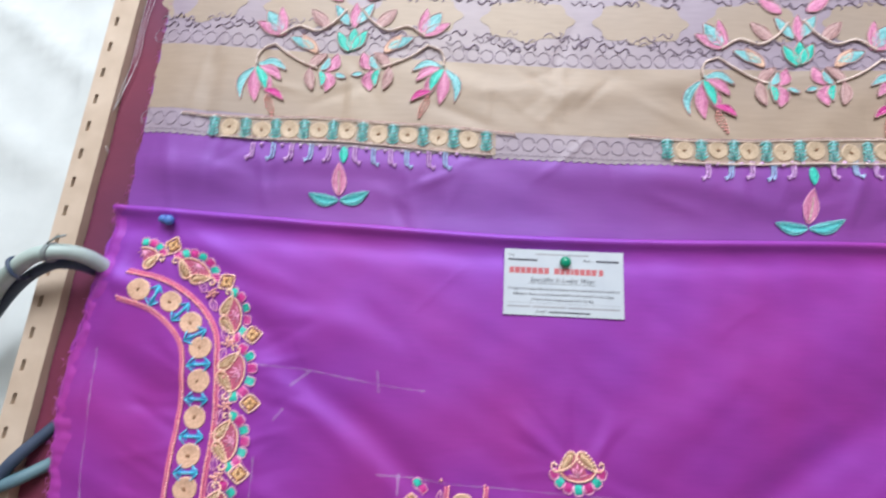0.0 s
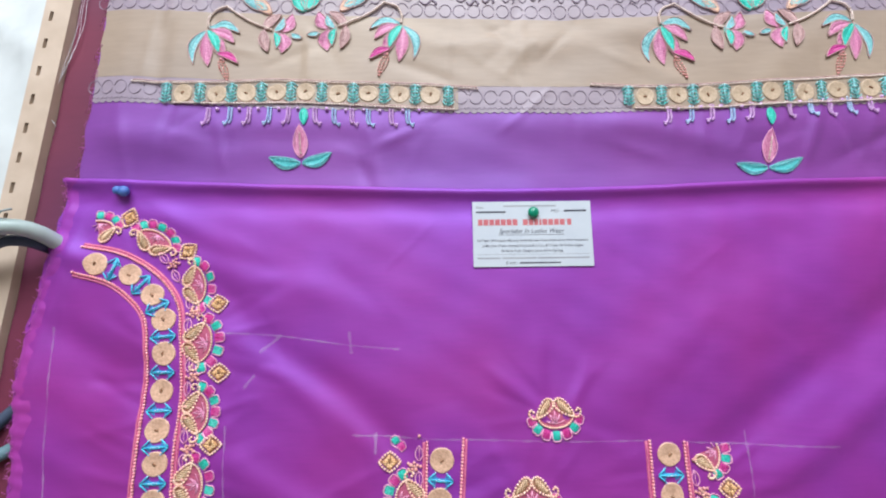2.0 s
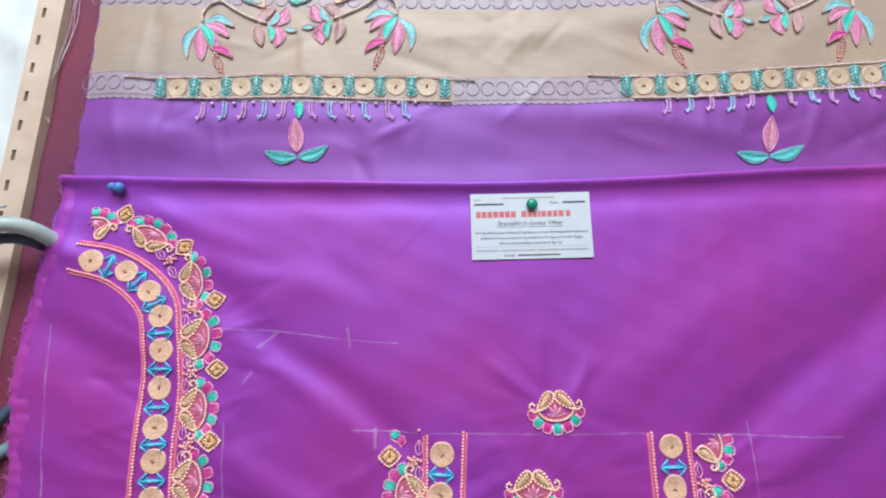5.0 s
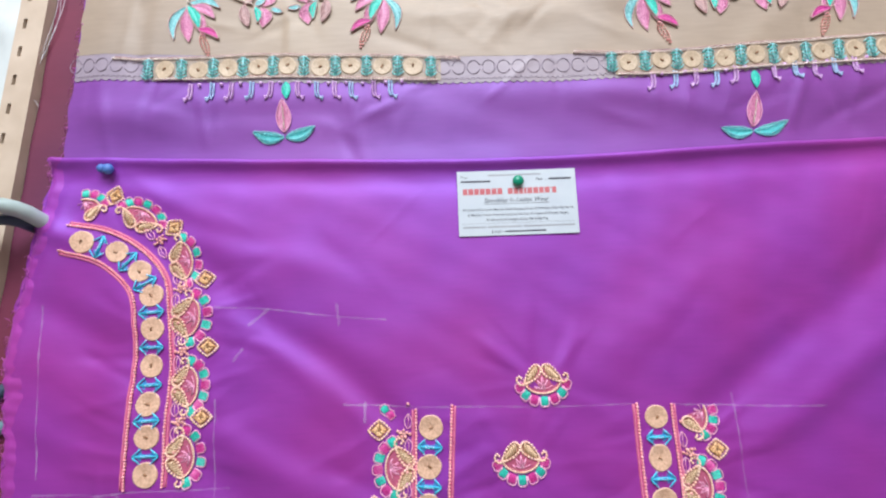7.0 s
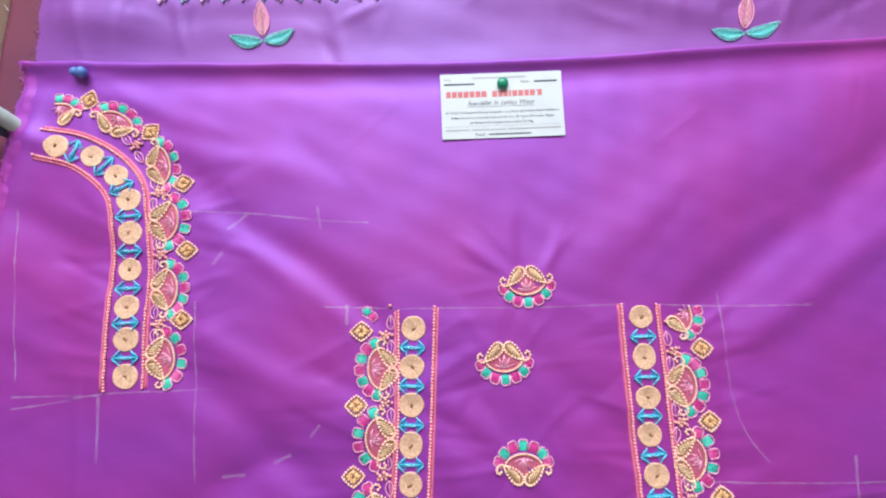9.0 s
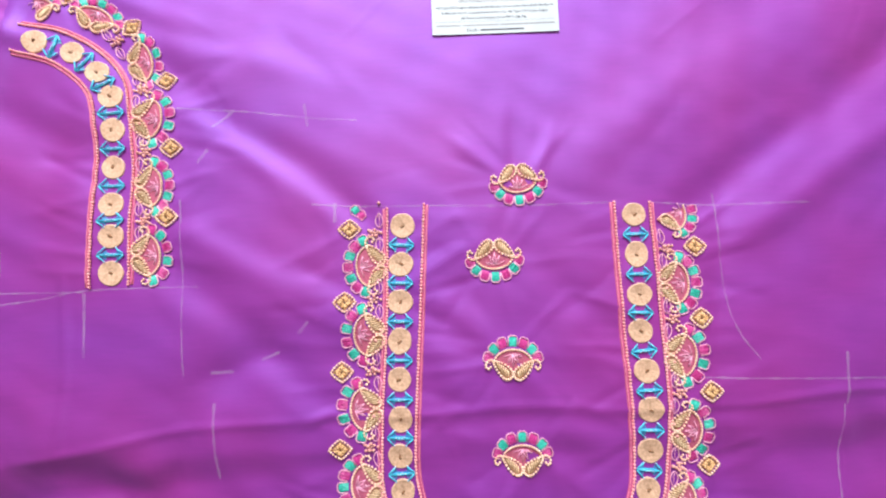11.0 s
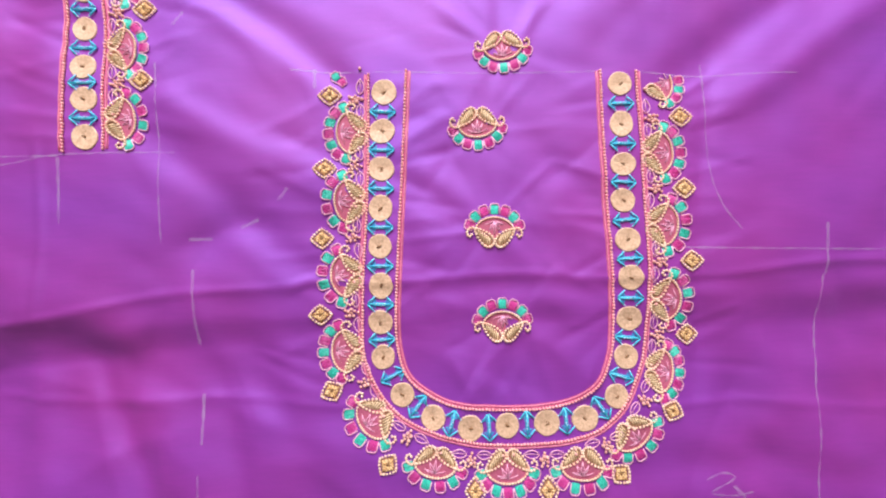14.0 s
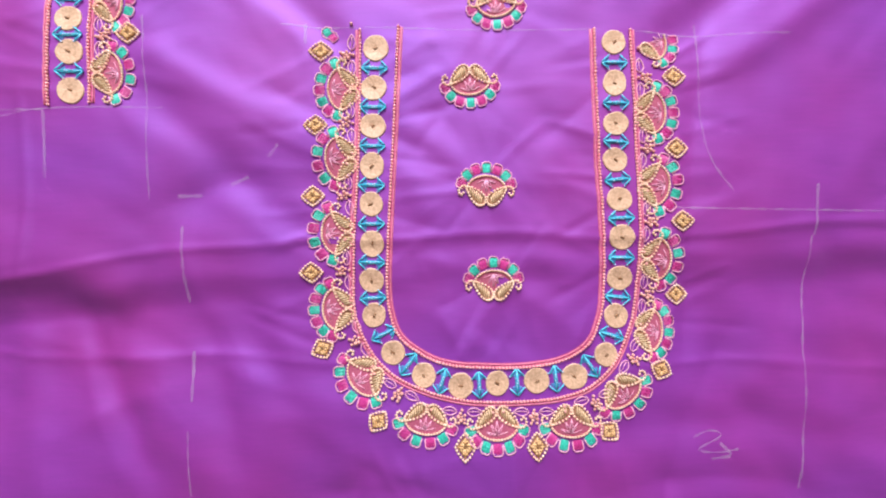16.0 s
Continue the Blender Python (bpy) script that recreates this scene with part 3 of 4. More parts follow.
# ---- embroidered pieces ----
def coiled_disc(parent, x, y, r, height, mat=None, turns=7):
    """A disc of gold thread laid in uneven rings round a frayed knot, each ring caught down by small stitches."""
    g, seg = Geo(), 56
    prof = [(0.0, 0.5)]
    for k in range(turns):
        a = r * (k + 0.1) / turns
        prof += [(a + r * 0.25 / turns, 1.3 - 0.25 * k / turns), (a + r * 0.88 / turns, 0.66 - 0.25 * k / turns)]
    prof += [(r, 0.0)]
    e, ph = random.uniform(0.95, 1.05), random.uniform(0, 6)
    rough = [random.uniform(-0.10, 0.10) for _ in range(seg * len(prof))]
    for i, (q, z) in enumerate(prof):
        for j in range(seg):
            a = 2 * math.pi * j / seg
            k = q * (1 + 0.025 * math.sin(2 * a + ph) + 0.014 * math.sin(5 * a + 2 * ph)) + (0.22 * math.sin(23 * a + ph) if q == r else 0)
            g.v.append((x + k * math.cos(a) * e, y + k * math.sin(a) / e, z + (0.16 * math.sin(19 * a + i * 2.1) + rough[i * seg + j] * 1.6) * (0 < q < r)))
    for i in range(len(prof) - 1):
        for j in range(seg):
            k = (j + 1) % seg
            g.f.append((i * seg + j, (i + 1) * seg + j, (i + 1) * seg + k, i * seg + k))
    d = part("coiled_disc", g, mat or ZARI, parent, height=height)
    k = Geo()
    cx, cy, a = x + random.uniform(-0.5, 0.5), y + random.uniform(-0.5, 0.5), random.uniform(0, 3.1)
    for t in (-0.8, 0.0, 0.8):
        bead(k, cx + t * math.cos(a), cy + t * math.sin(a), random.uniform(0.65, 0.95), 1.1)
    part("knot", k, KNOT, d, height=height)
    return d


def local(x, y, ang):
    c, s = math.cos(ang), math.sin(ang)
    return lambda u, v: (x + u * c - v * s, y + u * s + v * c)


def arrow(parent, x, y, ang, height):
    """A double-headed arrow of slim blue bugle beads over darker floss, lying across its border."""
    q = local(x, y, ang)
    g = Geo()
    for s in (-1, 1):
        for t in (-1, 1):
            j, k = random.uniform(-0.5, 0.5), random.uniform(-0.5, 0.5)
            tube(g, [q(s * 8.5, t * 0.3), q(s * 6.5 + k * 0.4, t * (2.2 + j * 0.4)), q(s * 4.0 + k, t * (4.6 + j))], 0.56, 6, 1.1)
    tube(g, [q(-8.0, 0.0), q(-2.0, 0.35), q(2.0, 0.1), q(8.0, 0.0)], 0.5, 6, 1.0)
    tube(g, [q(-6.6, -0.4), q(0, -0.85), q(6.6, -0.4)], 0.42, 5, 0.8)
    a = part("arrow_motif", g, BLUE, parent, height=height)
    f = Geo()
    for k in range(11):
        u = -6.5 + 1.3 * k
        hv = (1.0, 2.4, 3.2, 1.5, 1.2, 1.1, 1.2, 1.5, 3.2, 2.4, 1.0)[k]
        stitch(f, q(u, -hv), q(u + 0.2, hv), 1.4, 0.35)
    part("floss_ground", f, DEEP_BLUE, a, height=height, kind="stuff")
    # pale beads put in for the glints at the arm ends and along the shaft
    e = Geo()
    for s in (-1, 1):
        for t in (-1, 1):
            bead(e, *q(s * 3.9, t * 4.8), 0.62, 1.2)
    for u in (-2.6, -0.9, 0.8, 2.5):
        bead(e, *q(u + random.uniform(-0.3, 0.3), random.uniform(-0.5, 0.6)), 0.55, 1.35)
    part("glint_bead", e, HOOK_BLUE, a, height=height, kind="stuff")
    return a


def line_of_beads(g, points, r, pitch, wobble=0.15):
    for x, y in spline(points, pitch):
        bead(g, x + random.uniform(-wobble, wobble), y + random.uniform(-wobble, wobble), r)


def offset(points, d):
    p = spline(points, 4.0)
    t = np.gradient(p, axis=0)
    t /= np.linalg.norm(t, axis=1)[:, None]
    return p + d * np.c_[-t[:, 1], t[:, 0]]


def paisley(parent, q, side, height):
    """One beaded paisley: a seed filled with bright slanted zari over dark padding, beads round it and a curled tail."""
    a = math.atan2(9.6, 11.5)
    cx, cy = 7.2, 6.6
    rim = []
    turn = lambda u, v: (cx + u * math.cos(a) - v * math.sin(a), cy + u * math.sin(a) + v * math.cos(a))
    for t in np.linspace(0, 2 * math.pi, 21, endpoint=False):
        rim.append(turn(7.9 * math.cos(t), 3.55 * math.sin(t) * (1 - 0.45 * math.cos(t))))
    tail = spline([(13.0, 12.0), (15.6, 12.6), (17.9, 11.2), (18.6, 8.6), (17.0, 6.9), (15.4, 8.2)], 1.8)
    g = Geo()
    for u, v in list(rim) + [tuple(t) for t in tail]:
        bead(g, *q(side * u, v), 0.98)
    ob = part("paisley", g, GOLD_BEAD, parent, height=height)
    pad = Geo()
    ring = [turn(7.2 * math.cos(t), 3.0 * math.sin(t) * (1 - 0.45 * math.cos(t))) for t in np.linspace(0, 2 * math.pi, 18, endpoint=False)]
    pad.v = [(*q(side * cx, cy), 0.6)] + [(*q(side * u, v), 0.3) for u, v in ring]
    pad.f = [(0, 1 + i, 1 + (i + 1) % 18) for i in range(18)]
    part("padding", pad, PAD_BROWN, ob, height=height)
    f = Geo()
    for k in range(7):
        s = -4.9 + 1.58 * k
        half = 2.35 * math.sqrt(max(0.08, 1 - (s / 6.6) ** 2)) * (1 - 0.06 * s)
        ends = [turn(s + e * 1.3, e * half) for e in (-1, 1)]
        pts = [q(side * u, v) for u, v in ends]
        mid = q(side * (ends[0][0] + ends[1][0]) / 2, (ends[0][1] + ends[1][1]) / 2)
        tube(f, [(*pts[0], 0.6), (*mid, 1.2), (*pts[1], 0.6)], 0.46, 6)
    part("zari_filling", f, SEED_GOLD, ob, height=height)
    return ob


def petal(parent, q, u, v, ang, wide, tall, mat, height):
    """One squarish floss petal, a little wider at its outer end, of satin stitches over a pad."""
    g = Geo()
    c, s = math.cos(ang), math.sin(ang)
    n = 6
    for k in range(n):
        e = (k + 0.5) / n * 2 - 1
        tl = tall * (1 - 0.10 * e * e) * random.uniform(0.93, 1.02)
        a = (e * wide * 0.38, -tall / 2)
        b = (e * wide * 0.46, -tall / 2 + tl)
        pts = [q(u + x * c - y * s, v + x * s + y * c) for x, y in (a, b)]
        stitch(g, *pts, wide / n * 0.98, random.uniform(0.85, 1.35))
    return part("petal", g, mat, parent, height=height)


def flower_motif(parent, x, y, ang, height, petals=7, first=0, scale=1.0, gap=(0, 0), width=1.0, sides=(-1, 1), arc_from=-1.32):
    """Half flower: two beaded paisleys, a bead arc over rose net and a fan of floss petals edged in pink.
    The fan opens along the direction ang."""
    p = local(x, y, ang - math.pi / 2)
    q = lambda u, v: p(u * scale * width, v * scale)
    net = Geo()
    edge = [(-12.5, 11.5)] + [(13 * math.sin(t), 10.5 + 8.5 * math.cos(t)) for t in np.linspace(-1.35, 1.35, 15)] + [(12.5, 11.5), (7, 4), (0, 2.5), (-7, 4)]
    if arc_from > -1:
        edge = [e for e in edge if e[0] > -3]
    net.v = [(*q(0, 9), 0.35)] + [(*q(u, v), 0.25) for u, v in edge]
    net.f = [(0, 1 + i, 1 + (i + 1) % len(edge)) for i in range(len(edge))]
    m = part("flower_motif", net, NET, parent, height=height)
    lines = Geo()
    for du, tv in ((-6.5, 14.5), (-3.6, 10.5), (0, 8.5), (3.6, 10.5), (6.5, 14.5)):
        tube(lines, [q(0, 16.6), q(du * 0.55 + 0.8, (tv + 16.6) / 2 + 0.4), q(du, tv)], 0.3, 4, 0.6)
        tube(lines, [q(0, 16.6), q(du * 0.55 - 0.8, (tv + 16.6) / 2 - 0.2), q(du, tv)], 0.3, 4, 0.6)
    part("sprig", lines, PINK_CORD, m, height=height)
    arc = Geo()
    pts = [(13.2 * math.sin(t), 10.2 + 9.0 * math.cos(t)) for t in np.linspace(arc_from, 1.32, 13)]
    for u, v in spline(pts, 1.85):
        bead(arc, *q(u, v), 0.93)
    part("bead_arc", arc, GOLD_BEAD, m, height=height)
    for side in sides:
        paisley(m, q, side, height)
    outline = Geo()
    span = 1.30
    for k in range(petals):
        if k < gap[0] or k >= petals - gap[1]:
            continue
        t = -span + 2 * span * k / (petals - 1)
        u, v = 17.2 * math.sin(t), 10.4 + 13.8 * math.cos(t)
        turn = math.atan2(-math.sin(t) * 13.2, 17.0 * math.cos(t) * 0 + math.cos(t) * 17.0)
        petal(m, q, u, v, turn, 6.0 if petals == 7 else 6.6, 6.2, (TEAL, MAGENTA)[(k + first) % 2], height)
        c, s = math.cos(turn), math.sin(turn)
        loop = [(-3.1, -2.6), (-3.2, 2.0), (-2.5, 3.2), (-1.2, 3.8), (0.0, 3.55), (1.2, 3.8), (2.5, 3.2), (3.2, 2.0), (3.1, -2.6)]
        tube(outline, [q(u + a * c - b * s, v + a * s + b * c) for a, b in loop], 0.44, 5, 0.7)
    part("petal_outline", outline, PINK_CORD, m, height=height)
    return m


def diamond(parent, x, y, ang, height, size=6.9, long=1.0):
    """A lozenge edged with bright gold beads, with a rosette of larger ones over dark padding."""
    turned = local(x, y, ang)
    p = lambda u, v: turned(u * long, v)
    g = Geo()
    for k in range(4):
        a, b = math.pi / 2 * k, math.pi / 2 * (k + 1)
        for t in np.linspace(0, 1, 5, endpoint=False):
            bulge = 1 + 0.16 * math.sin(math.pi * t)
            bead(g, *p(size * bulge * ((1 - t) * math.cos(a) + t * math.cos(b)), size * 0.92 * bulge * ((1 - t) * math.sin(a) + t * math.sin(b))), 0.95)
    pad = Geo()
    rim = [p(size * 0.9 * math.cos(a), size * 0.84 * math.sin(a)) for a in (0, math.pi / 2, math.pi, 1.5 * math.pi)]
    pad.v = [(*p(0, 0), 0.7)] + [(*c, 0.3) for c in rim]
    pad.f = [(0, 1 + i, 1 + (i + 1) % 4) for i in range(4)]
    d = part("diamond_motif", pad, PAD_BROWN, parent, height=height)
    part("bead_edging", g, GOLD_BEAD, d, height=height, kind="stuff")
    f = Geo()
    for k in range(8):
        t = 2 * math.pi * k / 8 + random.uniform(-0.15, 0.15)
        far = size * (0.66 if k % 2 == 0 else 0.48)
        tube(f, [(*p(1.0 * math.cos(t), 1.0 * math.sin(t)), 0.9), (*p(far * 0.6 * math.cos(t + 0.1), far * 0.6 * math.sin(t + 0.1)), 1.7), (*p(far * math.cos(t), far * math.sin(t)), 0.8)], 0.72, 6, None, 0.7)
    for k in range(8):
        t = 2 * math.pi * (k + 0.5) / 8
        bead(f, *p(3.2 * math.cos(t), 3.0 * math.sin(t)), random.uniform(0.7, 0.95), 1.2)
    part("bullion_filling", f, OLD_GOLD, d, height=height, kind="stuff")
    k = Geo()
    bead(k, *p(0, 0), 0.8, 1.1)
    part("knot", k, KNOT, d, height=height)
    return d


def bead_cluster(parent, x, y, ang, height):
    """A small flower of rose beads and two open pink leaf loops that fill the gap between two half flowers."""
    p = local(x, y, ang - math.pi / 2)
    g = Geo()
    for k in range(5):
        t = 2 * math.pi * k / 5 + random.uniform(-0.2, 0.2)
        bead(g, *p(2.3 * math.cos(t), 6.2 + 2.3 * math.sin(t)), random.uniform(1.15, 1.45))
    for u, v, r in ((0, 6.2, 1.0), (0, 1.8, 1.2), (-1.9, 10.0, 1.1), (1.9, 10.2, 1.1)):
        bead(g, *p(u, v), r)
    for u in (-13, 13):
        bead(g, *p(u * 1.55, 2.6), 1.2)
    c = part("bead_flower", g, ROSE_KNOT, parent, height=height, kind="stuff")
    for s in (-1, 1):
        f = Geo()
        leaf_edge(f, p(s * 3.4, 3.0), p(s * 13.4, 2.6), 5.2, 0.42, 0.0, 0.6)
        tube(f, [p(s * 4.4, 2.9), p(s * 8.0, 2.5), p(s * 12.0, 2.7)], 0.3, 4, 0.5)
        part("leaf_loop", f, PINK_CORD, c, height=height)
    return c


def small_flower(parent, x, y, height):
    """Two loose petals, where a half flower is cut off by the edge of the border."""
    q = local(x, y, 0)
    g = Geo()
    tube(g, [q(a, b) for a, b in ((-3.4, -2), (-3.8, 2), (-1, 4), (2.6, 3), (3, 0.5), (6, -0.5), (7.4, -4), (4, -7), (1.5, -4.5), (-1, -3.4), (-3.4, -2))], 0.4, 5, 0.5)
    m = part("petal_pair", g, PINK_CORD, parent, height=height)
    petal(m, q, -0.4, 0.6, 0.6, 5.6, 5.2, TEAL, height)
    petal(m, q, 3.8, -3.4, 0.6, 5.4, 5.2, MAGENTA, height)


# ---- blouse piece: purple silk, folded, with neckline embroidery ----
blouse = thing("blouse_piece", "purple silk blouse piece with embroidered necklines, folded over", "fabric")


def blouse_left(y):
    return np.interp(y, (-600, -141, -98, -59, -20, 17, 38, 73), (-312, -322, -326, -326, -320, -312, -309, -308)) + 0.9 * math.sin(y * 0.17) + 0.6 * math.sin(y * 0.41)


part("cloth", sheet_grid(blouse_left, RIGHT, lambda x: -505, lambda x: float(fold_y(x)), 340, 300), PURPLE, blouse, height=blouse_h)
g = Geo()
ny = 420
for j in range(ny + 1):
    y = -505 + (71 + 505) * j / ny
    x = blouse_left(y)
    for off in (-1.5, 1.0, 6.0, 12.0 + 2 * math.sin(y * 0.05)):
        g.v.append((x + off * (0.8 + 0.15 * math.sin(y * 0.11)), y, (0.45 * math.sin(y * 0.31 + 2 * math.sin(y * 0.07)) + 0.38 * math.sin(y * 0.63 + 0.4 * off + 3 * math.sin(y * 0.05)) + 0.8 * noise.noise((0.05 * y, 0.2 * off, 3.0))) * (off > 0) * (off < 9) + (-1.5, 0.9, 0.7, -0.1)[(-1.5, 1.0, 6.0).index(off) if off in (-1.5, 1.0, 6.0) else 3]))
g.f = [(j * 4 + i, j * 4 + i + 1, j * 4 + i + 5, j * 4 + i + 4) for j in range(ny) for i in range(3)]
part("selvedge", g, SELVEDGE, blouse, "puckered magenta selvedge", blouse_h)

H = blouse_h
U_IN = [(-10, -120), (-15, -195), (-19, -251), (-21, -291), (-19, -310), (-14, -323), (-3, -333), (15, -341.5), (48, -345), (70, -345), (93, -341.5), (110, -331), (118, -316), (122, -296), (122, -255), (120, -199), (119, -123)]
U_OUT = [(-35, -122), (-37, -195), (-41, -250), (-43, -291), (-42, -309), (-37, -324), (-28, -339), (-14, -351), (4, -359), (26, -365), (48, -367), (70, -367), (92, -365), (110, -359), (126, -345), (137, -325), (143, -304), (146, -256), (145, -199), (143, -124)]
U_DISC = [(-25, -134), (-27, -160), (-28, -185), (-29, -211), (-30, -236), (-30, -262), (-31, -286), (-30, -309), (-18, -334), (2, -349), (26, -356), (50, -355), (76, -354), (101, -352), (122, -338), (130, -313), (133, -288), (134, -261), (133, -236), (131, -210), (132, -186), (132, -159), (132, -132)]
S_IN = [(-294, -1), (-269, -8), (-252, -19), (-241, -30), (-236, -42), (-234, -67), (-234, -98), (-235, -136), (-236, -168)]
S_OUT = [(-289, 18), (-263, 13), (-241, 2), (-224, -13), (-215, -29), (-212, -51), (-209, -83), (-210, -122), (-210, -167)]
S_DISC = [(-278, 5), (-253, -3), (-235, -18), (-225, -36), (-223, -60), (-223, -86), (-223, -112), (-222, -134), (-222, -159)]


def border(inner, outer, discs, turn):
    for pts, side in ((inner, turn), (outer, -turn)):
        mid = offset(pts, side * 1.4)
        out = np.gradient(mid, axis=0)
        out /= np.linalg.norm(out, axis=1)[:, None]
        w = Geo()
        for (x, y), (tx, ty) in zip(mid, out):
            w.v += [(x - ty * 1.9, y + tx * 1.9, 0.12), (x, y, 0.35), (x + ty * 1.9, y - tx * 1.9, 0.12)]
        w.f = [(3 * i + k, 3 * i + k + 1, 3 * i + k + 4, 3 * i + k + 3) for i in range(len(mid) - 1) for k in (0, 1)]
        part("couching", w, ROSE_FLOSS, blouse, "rose floss under the bead line", H)
        g = Geo()
        line_of_beads(g, pts, 1.08, 2.2, 0.1)
        part("bead_line", g, ROSE_BEAD, blouse, "line of rose gold beads", H, "stuff")
        c = Geo()
        tube(c, [tuple(p) for p in offset(pts, side * 2.3)], 0.46, 5, 0.5)
        part("cord_line", c, ORANGE_CORD, blouse, "coral couched cord", H)
    for x, y in discs:
        coiled_disc(blouse, x, y, 8.2 * random.uniform(0.96, 1.04), H)
    for (x0, y0), (x1, y1) in zip(discs[:-1], discs[1:]):
        arrow(blouse, (x0 + x1) / 2, (y0 + y1) / 2, math.atan2(y1 - y0, x1 - x0) + math.pi / 2, H)


border(U_IN, U_OUT, U_DISC, 1)
border(S_IN, S_OUT, S_DISC, -1)

SCALLOPS = [(-39, -160, -67, -161), (-41, -206, -69, -206), (-44, -254, -73, -256), (-45, -304, -74, -305), (-28, -342, -53, -361), (4, -369, 0, -396), (49, -372, 49, -402),
            (98, -372, 97, -402), (126, -354, 143, -378), (145, -322, 171, -326), (149, -276, 178, -277), (148, -226, 177, -229), (147, -179, 176, -179)]
SIDE_SCALLOPS = [(-242, 14, -231, 36), (-212, -12, -190, -9), (-208, -52, -179, -54), (-205, -101, -179, -100), (-206, -148, -180, -147)]
for group, start in ((SCALLOPS, 0), (SIDE_SCALLOPS, 1)):
    ways = [math.atan2(y1 - y0, x1 - x0) for x0, y0, x1, y1 in group]
    for k, ((x0, y0, x1, y1), a) in enumerate(zip(group, ways)):
        back = 2.4 if abs(math.sin(2 * a)) < 0.5 else 0.6
        tall = math.hypot(x1 - x0, y1 - y0) + back
        flower_motif(blouse, x0 - back * math.cos(a), y0 - back * math.sin(a), a, H, 6 if k % 3 else 7, k + start, tall / 28.8, width=30.0 / tall)
    for (x0, y0, *_), (x1, y1, *_), a, b in zip(group[:-1], group[1:], ways[:-1], ways[1:]):
        m = math.atan2(math.sin(a) + math.sin(b), math.cos(a) + math.cos(b))
        back = 3.0 if abs(math.sin(a - b)) < 0.25 else 1.0
        bead_cluster(blouse, (x0 + x1) / 2 - back * math.cos(m) * 0.3, (y0 + y1) / 2 - back * math.sin(m) * 0.3, m, H)
flower_motif(blouse, -279, 21, math.atan2(23, -1), H, 7, 1, 0.88, gap=(3, 0), sides=(1,), arc_from=-0.2)
flower_motif(blouse, 149, -133, math.atan2(0.15, 1), H, 7, 0, 1.0, gap=(3, 0), width=0.9, sides=(1,), arc_from=-0.3)
small_flower(blouse, -57, -122, H)
bead_cluster(blouse, -38, -138, math.pi, H)
bead_cluster(blouse, 146, -156, 0, H)
DIAMONDS = [(-61, -135, 180), (-65, -184, 180), (-68, -230, 182), (-70, -280, 182), (-64, -330, 205), (-28, -377, 232), (28, -395, 268), (75, -396, 272), (123, -388, 315),
            (159, -349, 335), (173, -300, 0), (175, -251, 0), (172, -203, 0), (172, -155, 0), (-258, 40, 70), (-212, 14, 40), (-188, -25, 10), (-183, -74, 0), (-185, -122, 0)]
for x, y, a in DIAMONDS:
    diamond(blouse, x, y, radians(a), H, long=1.26 if 260 < a < 280 else 1.05)
for x, y, way in ((54, -94, -90), (36, -145.5, -90), (45, -239, 90), (49, -301, 90)):
    flower_motif(blouse, x, y, radians(way + random.uniform(-3, 3)), H, 7, 1, 1.04, width=0.93)

# tailor's chalk on the blouse piece: guide lines and marks
CHALK_LINES = [
    [(-87, -117), (-40, -120), (-2, -121)], [(-2, -121), (60, -123), (121, -123)], [(142, -124), (192, -127), (250, -128)], [(189, -118), (190, -185), (196, -212), (209, -231)],
    [(148, -241), (220, -244), (312, -247)], [(266, -228), (264, -262)], [(262, -262), (257, -314), (249, -430)], [(-300, -178), (-271, -175), (-235, -170), (-165, -170)],
    [(-176, -110), (-175, -160), (-174, -230)], [(-240, -172), (-240, -215)], [(-157, -228), (-142, -228)], [(-154, -248), (-152, -298)], [(-149, -330), (-149, -362)],
    [(-123, -221), (-111, -216)], [(-97, -204), (-90, -196)], [(-180, -46), (-139, -49), (-89, -56), (-55, -59)], [(-91, -46), (-89, -62)], [(-306, -40), (-302, -100), (-298, -160)],
    [(-300, -170), (-240, -171)], [(-165, -85), (-158, -76)], [(-155, -60), (-140, -48)], [(-150, -380), (-148, -440)],
    [(179, -394), (190, -390), (198, -393), (186, -399), (181, -402), (194, -404), (208, -402)], [(196, -398), (203, -406), (190, -408)], [(-71, -116), (-71, -130)],
]
for line in CHALK_LINES:
    g = Geo()
    pts = spline(line, 3.0)
    t = np.gradient(pts, axis=0)
    t /= np.linalg.norm(t, axis=1)[:, None]
    for k, ((x, y), (tx, ty)) in enumerate(zip(pts, t)):
        w = (0.95 if len(pts) < 20 else 0.55) + 0.25 * math.sin(k * 1.7) + 0.1 * math.sin(k * 0.6)
        g.v += [(x - ty * w, y + tx * w, 0.25), (x + ty * w, y - tx * w, 0.25)]
    g.f = [(2 * i, 2 * i + 1, 2 * i + 3, 2 * i + 2) for i in range(len(pts) - 1)]
    part("chalk_line", g, CHALK, blouse, "faint broken chalk line", H)

# frayed yarns along the raw edge
fray = Geo()
for k in range(150):
    y = random.uniform(-200, 72)
    x = blouse_left(y) + random.uniform(-0.5, 3)
    a = random.uniform(1.9, 4.6)
    n = random.uniform(2, 7)
    tube(fray, [(x, y, 0.8), (x + n * 0.5 * math.cos(a), y + n * 0.5 * math.sin(a), 1.2), (x + n * math.cos(a + 0.5), y + n * math.sin(a + 0.5), 0.2)], 0.16, 3)
part("frayed_yarn", fray, FRAY, blouse, "short loose magenta yarn ends", H, "stuff")

